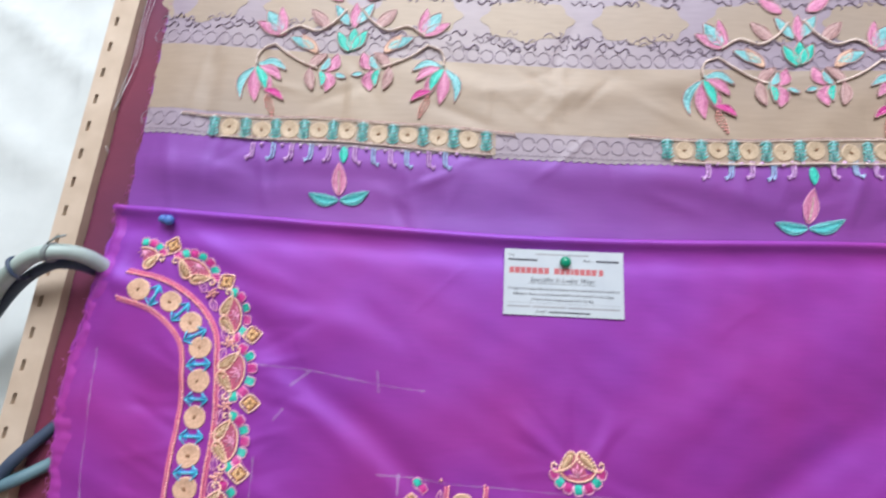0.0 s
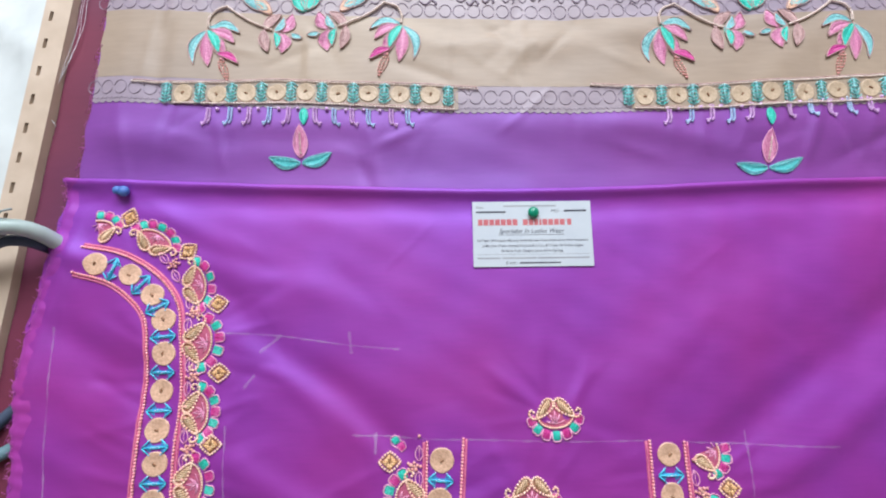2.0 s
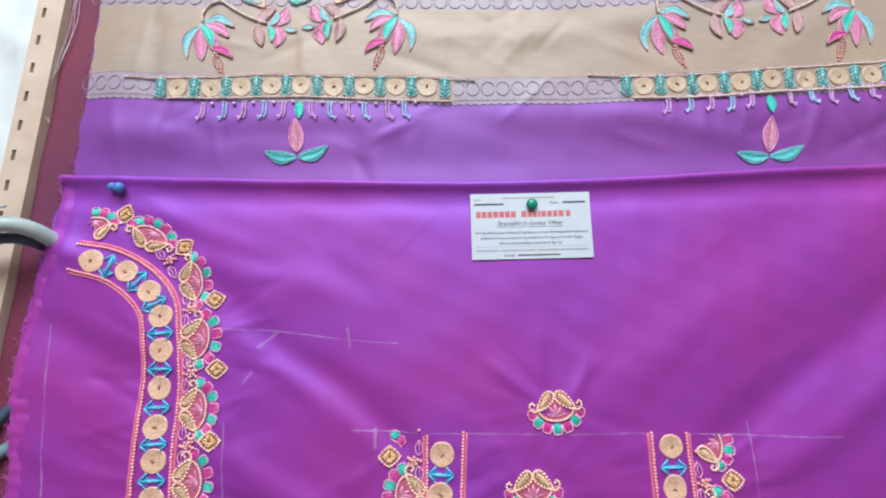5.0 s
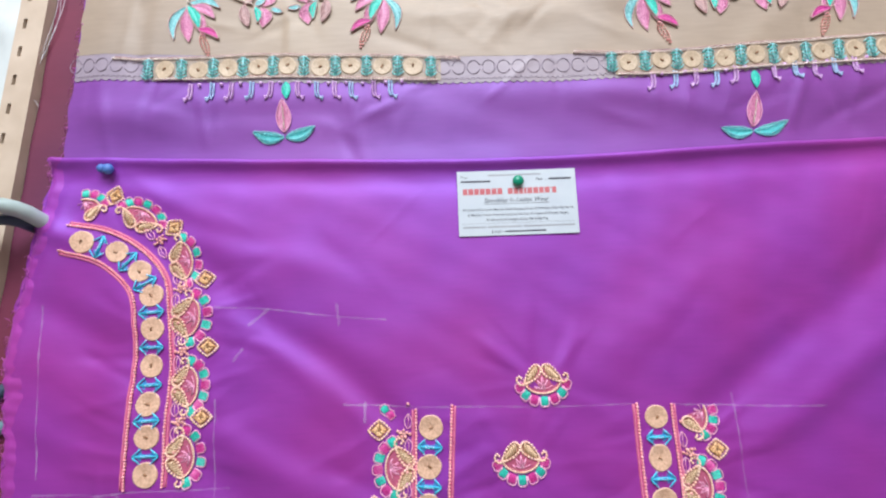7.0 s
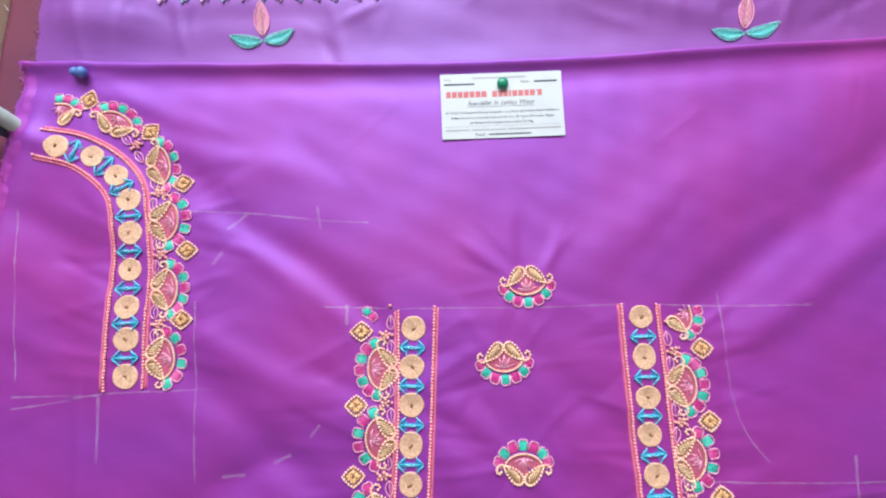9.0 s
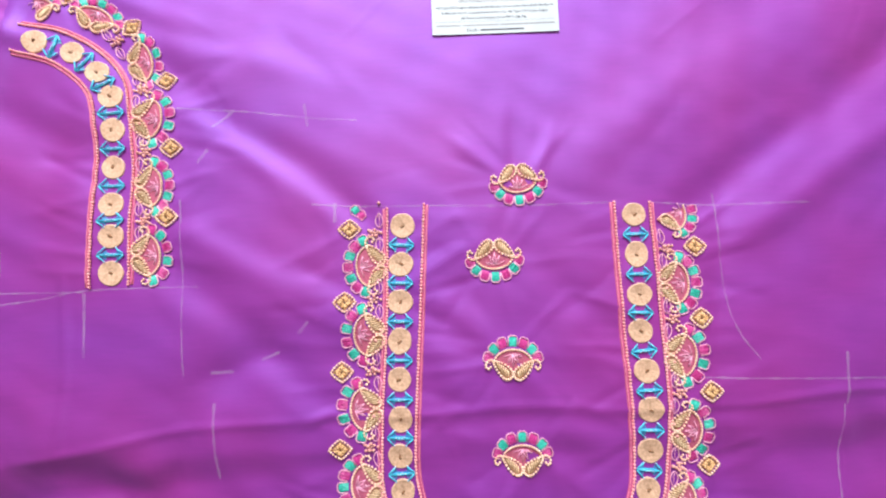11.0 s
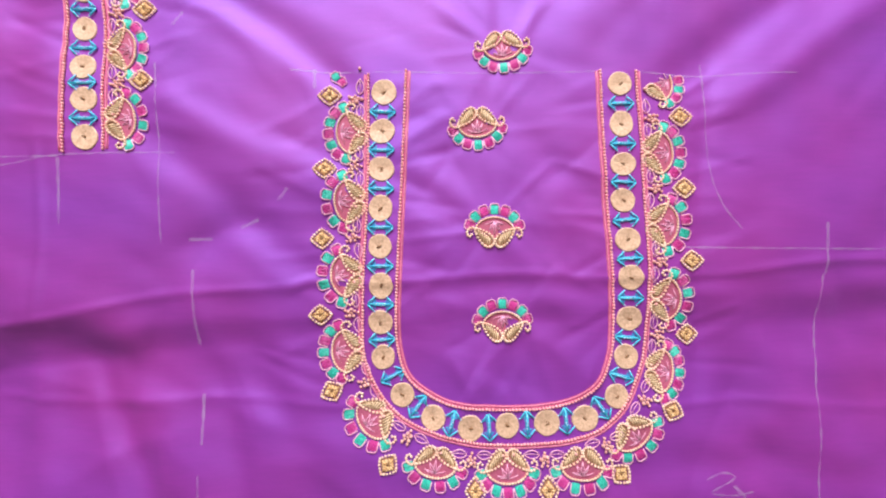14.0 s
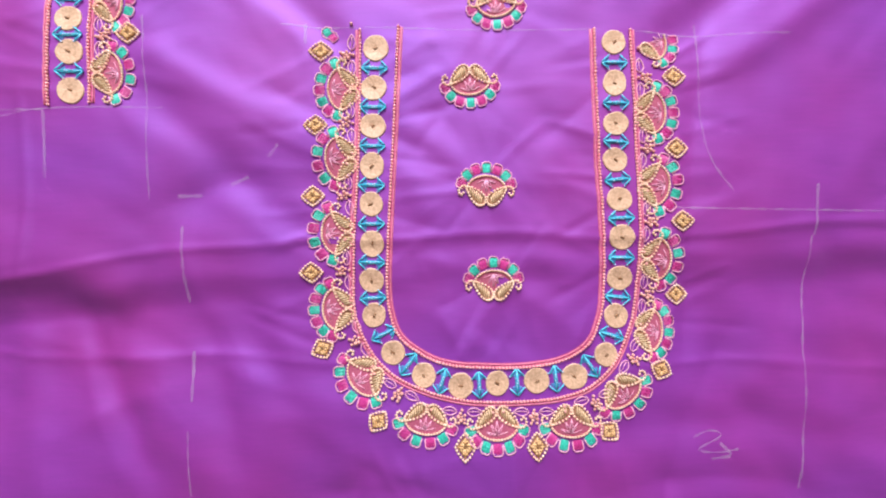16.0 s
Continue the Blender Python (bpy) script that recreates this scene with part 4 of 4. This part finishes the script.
# ---- sleeve borders ----
BANDS = [
    dict(top=[(-268, 152), (-234, 150), (-190, 150), (-155, 151), (-119, 149), (-74, 147), (-30, 145), (6, 142)], low=[(-233, 133), (-189, 132), (-145, 132), (-101, 130), (-57, 127), (-13, 125)],
         discs=[(-227, 141), (-200, 140), (-177, 141), (-153, 141), (-130, 141), (-104, 139), (-80, 139), (-55, 138), (-31, 137)], cx=-132.0,
         hooks=[(-207, 119), (-190, 119), (-175, 119), (-159, 119), (-144, 119), (-121, 118), (-106, 117), (-92, 117), (-79, 116), (-61, 116), (-48, 116)], bulb=(-131, 121), bud=(-134, 113, -133, 84), leaves=(-158, 89, -109, 92)),
    dict(top=[(97, 144), (135, 142), (166, 142), (211, 144), (256, 146), (332, 150), (370, 152)], low=[(131, 124), (186, 124), (253, 127), (328, 129), (352, 130)],
         discs=[(139, 134), (165, 135), (189, 135), (215, 135), (239, 137), (266, 136), (292, 138), (318, 139), (343, 140)], cx=237.0,
         hooks=[(156, 115), (174, 116), (190, 117), (206, 116), (221, 118), (253, 120), (270, 121), (286, 121), (301, 122), (317, 123)], bulb=(237, 117), bud=(237, 106, 234, 76), leaves=(209, 80, 261, 84)),
]
S = sleeve_h


def leaf_part(parent, base, tip, w, mat, edge, height, bend=0.0, name="leaf"):
    pad = Geo()
    left, right, mid = leaf_outline(base, tip, w * 0.92, 14, bend)
    pad.v = [(*p, 0.25) for p in left] + [(*p, 0.7) for p in mid] + [(*p, 0.25) for p in right]
    pad.f = [(a + i, a + i + 1, a + i + 16, a + i + 15) for a in (0, 15) for i in range(14)]
    ob = part(name, pad, mat, parent, height=height)
    g = Geo()
    satin_leaf(g, base, tip, w * 0.92, bend, 1.15, 1.5)
    part("floss", g, mat, ob, height=height, kind="stuff")
    e = Geo()
    leaf_edge(e, base, tip, w * 1.02, 0.42, bend, 0.8)
    part("edging", e, edge, ob, height=height)
    return ob


for b in BANDS:
    ground = Geo()
    a, c = spline(up(b["top"]), 6.0), spline(up(b["low"]), 6.0)
    n = 60
    xs = np.linspace(c[0][0] - 3, c[-1][0] + 4, n)
    for x in xs:
        lo, hi = np.interp(x, c[:, 0], c[:, 1]), np.interp(x, a[:, 0], a[:, 1])
        ground.v += [(x, lo, 1.0), (x, hi, 1.0)]
    ground.f = [(2 * i, 2 * i + 2, 2 * i + 3, 2 * i + 1) for i in range(n - 1)]
    gr = part("band_ground", ground, GOLD_WEAVE, sleeve, "pale gold ground of the sleeve border", S)
    for pts in (b["top"], b["low"]):
        g = Geo()
        line_of_beads(g, up(pts), 1.0, 2.1, 0.1)
        part("bead_line", g, PALE_BEAD, sleeve, "line of pale gold beads", lambda x, y: sleeve_h(x, y) + 0.0008, "stuff")
        g = Geo()
        tube(g, [tuple(p) for p in offset(up(pts), 1.8)], 0.4, 5, 0.9)
        part("cord_line", g, MAUVE, sleeve, "mauve couched cord", S)
    raised = lambda x, y: sleeve_h(x, y) + 0.0009
    d = up(b["discs"])
    for x, y in d:
        coiled_disc(sleeve, x, y, 7.4 * random.uniform(0.96, 1.04), raised, ZARI_PALE, 6)
    mids = [((p[0] + q[0]) / 2, (p[1] + q[1]) / 2) for p, q in zip(d[:-1], d[1:])] + [(d[0][0] - 13, d[0][1] + 0.5), (d[-1][0] + 14, d[-1][1] - 1)]
    for x, y in mids:
        g = Geo()
        for k in range(5):
            stitch(g, (x - 3.8, y - 6.4 + 3.0 * k), (x + 3.8, y - 5.4 + 3.0 * k), 1.5, 0.5)
        column = part("floss_ground", g, TEAL, sleeve, height=raised, kind="stuff")
        g = Geo()
        tube(g, [(x + 0.3, y - 8.2, 1.1), (x - 0.2, y, 1.2), (x + 0.2, y + 8.2, 1.1)], 0.5, 5)
        for s_ in (-1, 1):
            for k in range(3):
                v = 8.2 - 2.7 * k
                for e in (-1, 1):
                    w = 4.6 if k == 0 else 3.6
                    tube(g, [(x, y + s_ * v, 1.1), (x + e * w * 0.6, y + s_ * (v - 1.5), 1.3), (x + e * w + random.uniform(-0.4, 0.4), y + s_ * (v - 3.4 + random.uniform(-0.4, 0.4)), 1.0)], 0.52, 5)
        part("chevron_column", g, AQUA, column, "aqua bugle beads in chevrons", raised)
    for k, (x, y) in enumerate(up(b["hooks"])):
        s = -1 if x < b["cx"] * 0.984 else 1
        blue = k % 2 == (1 if s < 0 else 0)
        g = Geo()
        for cx, cy in spline([(x - s * 1.0, y + 9.0), (x - s * 1.0, y + 4.0), (x - s * 0.7, y - 0.2), (x + s * 0.4, y - 2.4)], 1.75):
            for e in (-1, 1):
                bead(g, cx + e * 1.15, cy - 0.3 * e, 0.98)
        for cx, cy in ((2.0, -3.0), (3.6, -2.6), (3.0, -4.2)):
            bead(g, x + s * cx, y + cy, 1.0)
        part("hook_motif", g, HOOK_BLUE if blue else LILAC_BEAD, sleeve, "pale blue beaded hook" if blue else "lilac beaded hook", S, "stuff")
        g = Geo()
        bead(g, x + 8.0, y + 8.2, 1.5)
        part("drop_bead", g, LILAC_BEAD, sleeve, height=S)
    (bx, by), (ux, uy), (vx, vy), (lx, ly), (rx, ry) = up([b["bulb"], b["bud"][:2], b["bud"][2:], b["leaves"][:2], b["leaves"][2:]])
    leaf_part(sleeve, (bx, by + 6.5), (bx + 0.3, by - 7), 6.2, TEAL, TEAL, S, name="bulb")
    leaf_part(sleeve, (vx, vy + 4), (ux, uy + 1), 11.0, PINK, PINK_CORD, S, name="bud")
    spine = Geo()
    line_of_beads(spine, [(vx, vy + 7), ((vx + ux) / 2, (vy + uy) / 2), (ux, uy - 6)], 0.75, 1.7, 0.2)
    part("bud_spine", spine, PALE_BEAD, sleeve, "pale beads down the bud", lambda x, y: sleeve_h(x, y) + 0.0009, "stuff")
    for tip, bend in (((lx, ly), 0.10), ((rx, ry), -0.10)):
        base = (vx + (1 if tip[0] > vx else -1), vy)
        leaf = leaf_part(sleeve, base, tip, 9.0, LEAF_TEAL, AQUA, S, bend)
        left, right, mid = leaf_outline(base, tip, 5.6, 12, bend)
        rows = Geo()
        for pts in (left, right):
            for x, y in pts[1:-1]:
                bead(rows, x + random.uniform(-0.3, 0.3), y + random.uniform(-0.3, 0.3), 0.62, 1.5)
        part("leaf_beading", rows, AQUA, leaf, "small aqua beads", S, "stuff")

    # hanging flowers, butterflies and beaded stems above the band
    dx, dy = (0.0, 0.0) if b["cx"] < 0 else (366.5, -2.5)
    for m in (-1, 1):
        f = lambda x, y: up([(-131 + m * (x + 131) + dx - (3 if m > 0 else 0), y + dy + (0 if m < 0 else -2))])[0]
        for k, (base, tip, w, mat, bend) in enumerate((((-209, 198), (-218, 168), 7.5, AQUA, 0.20), ((-208, 196), (-206, 166), 10.5, PINK, 0.05), ((-205, 195), (-194, 171), 10, PINK, -0.05),
                                        ((-207, 200), (-182, 195), 7.5, AQUA, -0.20), ((-205, 198), (-186, 186), 8.5, PINK, -0.14), ((-208, 198), (-198, 177), 8, TEAL, -0.08),
                                        ((-199, 177), (-182, 168), 6, MAGENTA, -0.14))):
            leaf_part(sleeve, f(*base), f(*tip), w, mat, MAUVE, lambda x, y, k=k: sleeve_h(x, y) + 0.0004 + 0.00018 * k, -bend * m, "petal")
        tip = Geo()
        for k in range(8):
            t = k / 7
            for e in (-1, 0, 1):
                bead(tip, *f(-196.5 + 6.4 * t + e * (0.5 + 2.4 * math.sin(math.pi * t ** 0.8)), 172.4 - 18.0 * t), 0.85)
        part("beaded_tip", tip, ROSE_KNOT, sleeve, "beaded rose tip of the flower", raised, "stuff")
        for curve in (((-208, 201), (-208, 208), (-204, 215), (-194, 219)), ((-194, 219), (-182, 210), (-170, 203), (-157, 198))):
            stem = Geo()
            line_of_beads(stem, [f(*p) for p in curve], 1.15, 2.0, 0.05)
            part("beaded_stem", stem, PALE_BEAD, sleeve, "beaded rose gold stem", raised, "stuff")
        for k, (base, tip, w, mat, bend) in enumerate((((-148, 196), (-140, 212), 10, PINK, 0.12), ((-149, 195), (-148, 177), 11, PINK, -0.16), ((-154, 196), (-147, 209), 6, AQUA, 0.14), ((-154, 196), (-152, 181), 6, TEAL, -0.12),
                                        ((-163, 198), (-149, 211), 7.5, MAUVE, -0.08), ((-163, 197), (-159, 178), 8, MAUVE, 0.06))):
            leaf_part(sleeve, f(*base), f(*tip), w, mat, MAUVE, lambda x, y, k=k: sleeve_h(x, y) + 0.0004 + 0.00018 * k, -bend * m, "butterfly_wing")
        leaf_part(sleeve, f(-141, 193), f(-131.5, 190), 4.5, AQUA, MAUVE, raised)
        for base, tip, w, mat in (((-131, 214), (-142, 232), 9, TEAL), ((-158, 212), (-172, 228), 9, ZARI), ((-160, 216), (-182, 226), 9, AQUA), ((-190, 230), (-204, 250), 13, AQUA),
                                  ((-190, 228), (-212, 240), 9, PINK), ((-188, 228), (-192, 254), 9, PINK), ((-150, 236), (-166, 252), 10, MAUVE), ((-133, 238), (-146, 258), 9, AQUA),
                                  ((-140, 262), (-158, 274), 10, PINK)):
            leaf_part(sleeve, f(*base), f(*tip), w, mat, MAUVE, raised)
        line2 = Geo()
        line_of_beads(line2, [f(*p) for p in ((-190, 228), (-176, 236), (-160, 232), (-146, 240), (-136, 252))], 1.3, 2.35, 0.05)
        part("beaded_stem", line2, PALE_BEAD, sleeve, "beaded rose gold stem", raised)
    c = up([(-131 + dx, 213 + dy), (-131 + dx, 234 + dy), (-131 + dx, 258 + dy)])
    leaf_part(sleeve, c[0], c[1], 11, TEAL, MAUVE, raised)
    leaf_part(sleeve, c[1], c[2], 9, PINK, MAUVE, raised, name="bud")

# frayed edge of the sleeve piece
g = Geo()
for k in range(60):
    y = random.uniform(75, 260)
    x = sleeve_left(y)
    a, n = random.uniform(1.9, 4.4), random.uniform(2, 6)
    tube(g, [(x + 1, y, 0.8), (x + n * 0.5 * math.cos(a), y + n * 0.5 * math.sin(a), 0.9), (x + n * math.cos(a + 0.6), y + n * math.sin(a + 0.6), -0.5)], 0.16, 3)
part("frayed_yarn", g, FRAY, sleeve, "short loose pink yarn ends", S, "stuff")

# ---- visiting card, pins ----
card = thing("visiting_card", "white printed visiting card pinned to the purple silk", "card")
CX, CY = np.meshgrid(np.linspace(0, 89, 30), np.linspace(0, 49, 20))
CZ = float(blouse_h(CX, CY).max()) + 0.0003
CARD_LOCAL = local(44.5, 24.3, radians(0.0))
g = Geo()
n = 24
for i in range(n + 1):
    u = -44.5 + 89 * i / n
    for v in (-24.75, 24.75):
        for z in (0.0, 0.35):
            x, y = CARD_LOCAL(u, v)
            g.v.append((x, y, CZ * 1000 + z + 0.25 - 0.25 * math.cos(u * 0.05)))
for i in range(n):
    a, b = 4 * i, 4 * (i + 1)
    g.f += [(a + 1, b + 1, b + 3, a + 3), (a, a + 2, b + 2, b), (a, b, b + 1, a + 1), (a + 2, a + 3, b + 3, b + 2)]
g.f += [(0, 1, 3, 2), (4 * n, 4 * n + 2, 4 * n + 3, 4 * n + 1)]
flat(part("card_board", g, CARD, card))


def ink_h(x, y):
    return CZ + 0.001 * (0.42 + 0.25 - 0.25 * np.cos((np.asarray(x) - 44.5) * 0.05))


def print_bar(u0, u1, v, h, mat, name="print_bar"):
    g = Geo()
    n = max(2, int((u1 - u0) / 3))
    for i in range(n + 1):
        u = u0 + (u1 - u0) * i / n
        g.v += [(*CARD_LOCAL(u, v - h / 2), 0.0), (*CARD_LOCAL(u, v + h / 2), 0.0)]
    g.f = [(2 * i, 2 * i + 2, 2 * i + 3, 2 * i + 1) for i in range(n)]
    part(name, g, mat, card, height=ink_h)


def print_text(text, u, v, width, mat, shear=0.0, bold=0.0):
    cu = bpy.data.curves.new("lettering", "FONT")
    cu.body, cu.align_x, cu.align_y, cu.shear, cu.size, cu.offset = text, "CENTER", "CENTER", shear, 1.0, bold
    cu.resolution_u = 2
    tmp = new("lettering", cu)
    bpy.context.view_layer.update()
    me = bpy.data.meshes.new_from_object(tmp.evaluated_get(bpy.context.evaluated_depsgraph_get()))
    bpy.data.objects.remove(tmp)
    co = np.array([v.co[:] for v in me.vertices])
    wide = co[:, 0].max() - co[:, 0].min()
    g = Geo()
    s = width / wide
    for x, y, _ in co:
        g.v.append((*CARD_LOCAL(u + x * s, v + y * s), 0.0))
    g.f = [tuple(p.vertices) for p in me.polygons]
    bpy.data.meshes.remove(me)
    flat(part("lettering", g, mat, card, height=ink_h))


print_text("Prop.", -39.0, 20.2, 5.2, INK_BLACK)
print_bar(-41.8, -19.5, 16.6, 1.3, INK_BLACK)
print_bar(-21.0, 18.5, 21.2, 1.0, INK_GREY)
print_text("Mob -", 18.6, 17.2, 7.4, INK_BLACK)
print_bar(24.4, 41.0, 17.2, 1.4, INK_BLACK)
# the shop's name as plain red blocks, one for each letter
u = -40.5
for k, w in enumerate((4.1, 4.4, 4.2, 4.4, 4.4, 4.4, 4.4, 0, 4.4, 4.1, 3.8, 2.4, 4.4, 4.4, 4.1, 4.4, 1.2, 3.8)):
    if w:
        print_bar(u, u + w - 0.7, 8.7 if w > 2 else 10.2, 4.6 if w > 2 else 1.6, INK_RED, "name_block")
    u += w or 3.4
print_text("Specialist In Ladies Wear", -1.0, 1.8, 49.0, INK_BLACK, 0.35, 0.004)
print_bar(-25.5, 23.5, -0.9, 0.35, INK_BLACK)
print_text("All Types Of Designer Blouses, Bridal Blouses, Dress, Embroidery Both Handwork", 0.0, -5.2, 83.0, INK_BLACK, 0, 0.012)
print_text("& Machine Work, Anarkali Dress & Fish Cut, All Types Of Frocks, Gagra,", 0.0, -9.2, 75.0, INK_BLACK, 0, 0.012)
print_text("All Saree Kuch Designs, Saree Fall & Zig Zag", -1.0, -13.0, 46.0, INK_BLACK, 0, 0.012)
print_bar(-42.0, 42.0, -15.6, 0.25, INK_GREY)
print_bar(-41.5, -24.5, -18.4, 1.1, INK_GREY)
print_bar(-23.0, 2.0, -18.4, 1.1, INK_GREY)
print_bar(3.5, 41.5, -18.4, 1.1, INK_GREY)
print_text("E-mail -", -16.0, -22.0, 8.5, INK_BLACK, 0, 0.01)
print_bar(-10.5, 20.0, -22.0, 1.1, INK_BLACK)


def round_head(g, x, y, z, r, squash):
    prof = [(math.sin(a), math.cos(a)) for a in np.linspace(0.02, math.pi - 0.3, 10)]
    seg = 20
    for q, h in prof:
        for j in range(seg):
            a = 2 * math.pi * j / seg
            g.v.append((x + r * q * math.cos(a), y + r * q * math.sin(a), z + r * squash * h))
    n0 = len(g.v) - seg * len(prof)
    for i in range(len(prof) - 1):
        for j in range(seg):
            g.f.append((n0 + i * seg + j, n0 + (i + 1) * seg + j, n0 + (i + 1) * seg + (j + 1) % seg, n0 + i * seg + (j + 1) % seg))


pin = thing("push_pin", "green round-headed pin through the visiting card", "pin")
g = Geo()
round_head(g, 45.6, 40.2, CZ * 1000 + 2.4, 4.2, 0.62)
part("head", g, PIN_GREEN, pin)
g = Geo()
tube(g, [(45.6, 40.2, CZ * 1000 + 2.0), (45.6, 40.2, 746.0)], 0.45, 6)
part("shank", g, STEEL, pin)
pin2 = thing("push_pin", "blue double-knobbed pin holding the purple silk", "pin")
zb = float(blouse_h(-264, 60)) * 1000
g = Geo()
round_head(g, -261.5, 59.5, zb + 3.6, 4.0, 0.85)
round_head(g, -267.0, 60.5, zb + 3.0, 3.2, 0.8)
part("head", g, PIN_BLUE, pin2)
g = Geo()
tube(g, [(-261.5, 59.5, zb + 2), (-262.5, 58.5, zb - 7)], 0.45, 6)
part("shank", g, STEEL, pin2)

# ---- hoses and loose threads beside the frame ----
hose = thing("bent_hose", "grey-green plastic hose looped over the frame bar", "hose")
HOSE_LINE = [(-432, -150, 726), (-414, -91, 738), (-408, -63, 745), (-395, -25, 756), (-384, -6, 763), (-370, 7, 770), (-356, 16, 776), (-342, 24, 780), (-329, 28, 780), (-319, 29, 774), (-312, 26, 764), (-308, 20, 752), (-302, 14, 741)]
g = Geo()
tube(g, spline(HOSE_LINE, 4.0), 5.6, 16)
part("pipe", g, HOSE, hose)
g = Geo()
tube(g, spline([(-316, 17, 750), (-319, 20, 762), (-326, 21, 767), (-335, 20, 769), (-348, 15, 767), (-361, 8, 763), (-376, -3, 757), (-392, -18, 750), (-410, -38, 742), (-434, -66, 730)], 4.0), 4.0, 12)
part("inner_pipe", g, DARK_STRAP, hose, "dark hose bound under the pale one")
g = Geo()
for turn in (-0.9, 0.9):
    pts = []
    for t in np.linspace(0, 2 * math.pi, 21):
        c, s_ = math.cos(t) * 6.5, math.sin(t) * 6.5
        pts.append((-329 + turn + 0.12 * c, 27.5 + c, 779.5 + s_))
    tube(g, pts, 0.9, 5)
tube(g, [(-329, 33, 784), (-322, 38, 785), (-317, 40, 783)], 0.8, 5)
part("tie", g, TIE, hose, "grey cord tied round the hose")
g = Geo()
pts = []
for t in np.linspace(-0.8, 3.9, 15):
    pts.append((-355 + 6.2 * math.cos(t) * 0.62, 15.5 - 7.6 * math.cos(t), 775 + 7.9 * math.sin(t)))
tube(g, pts, 1.5, 6)
part("clip", g, DARK_STRAP, hose, "dark band round both hoses")
strap = thing("rubber_strap", "dark slate rubber strap laid across the frame bar", "strap")
g = Geo()
tube(g, spline([(-440, -290, 724), (-400, -215, 741), (-377, -177, 757), (-366, -153, 758), (-351, -124, 756), (-331, -98, 745.5), (-312, -78, 741)], 4.0), 4.4, 12)
part("strap_cord", g, DARK_STRAP, strap)
strap2 = thing("teal_hose", "dull teal plastic hose laid across the frame bar", "hose")
g = Geo()
tube(g, spline([(-470, -165, 725), (-420, -157, 743), (-389, -149, 758), (-368, -143, 759), (-346, -135, 755), (-328, -124, 745), (-308, -112, 741)], 4.0), 4.6, 12)
part("pipe", g, TEAL_HOSE, strap2)

for k, line in enumerate(([(-316, 300, 748), (-319, 240, 749), (-322, 200, 748), (-327, 170, 749), (-333, 138, 748), (-336, 118, 749)],
                          [(-312, 290, 748), (-318, 225, 749), (-320, 190, 748), (-330, 152, 749), (-334, 128, 748), (-328, 116, 748)],
                          [(-309, 280, 747), (-316, 232, 748), (-317, 205, 747.5), (-324, 176, 748), (-329, 160, 747.5)])):
    th = thing("loose_thread", "loose white thread lying along the frame bar", "thread", group="threads by the bar")
    g = Geo()
    tube(g, spline(line, 3.0), 0.2, 4)
    part("strand", g, LINT, th)
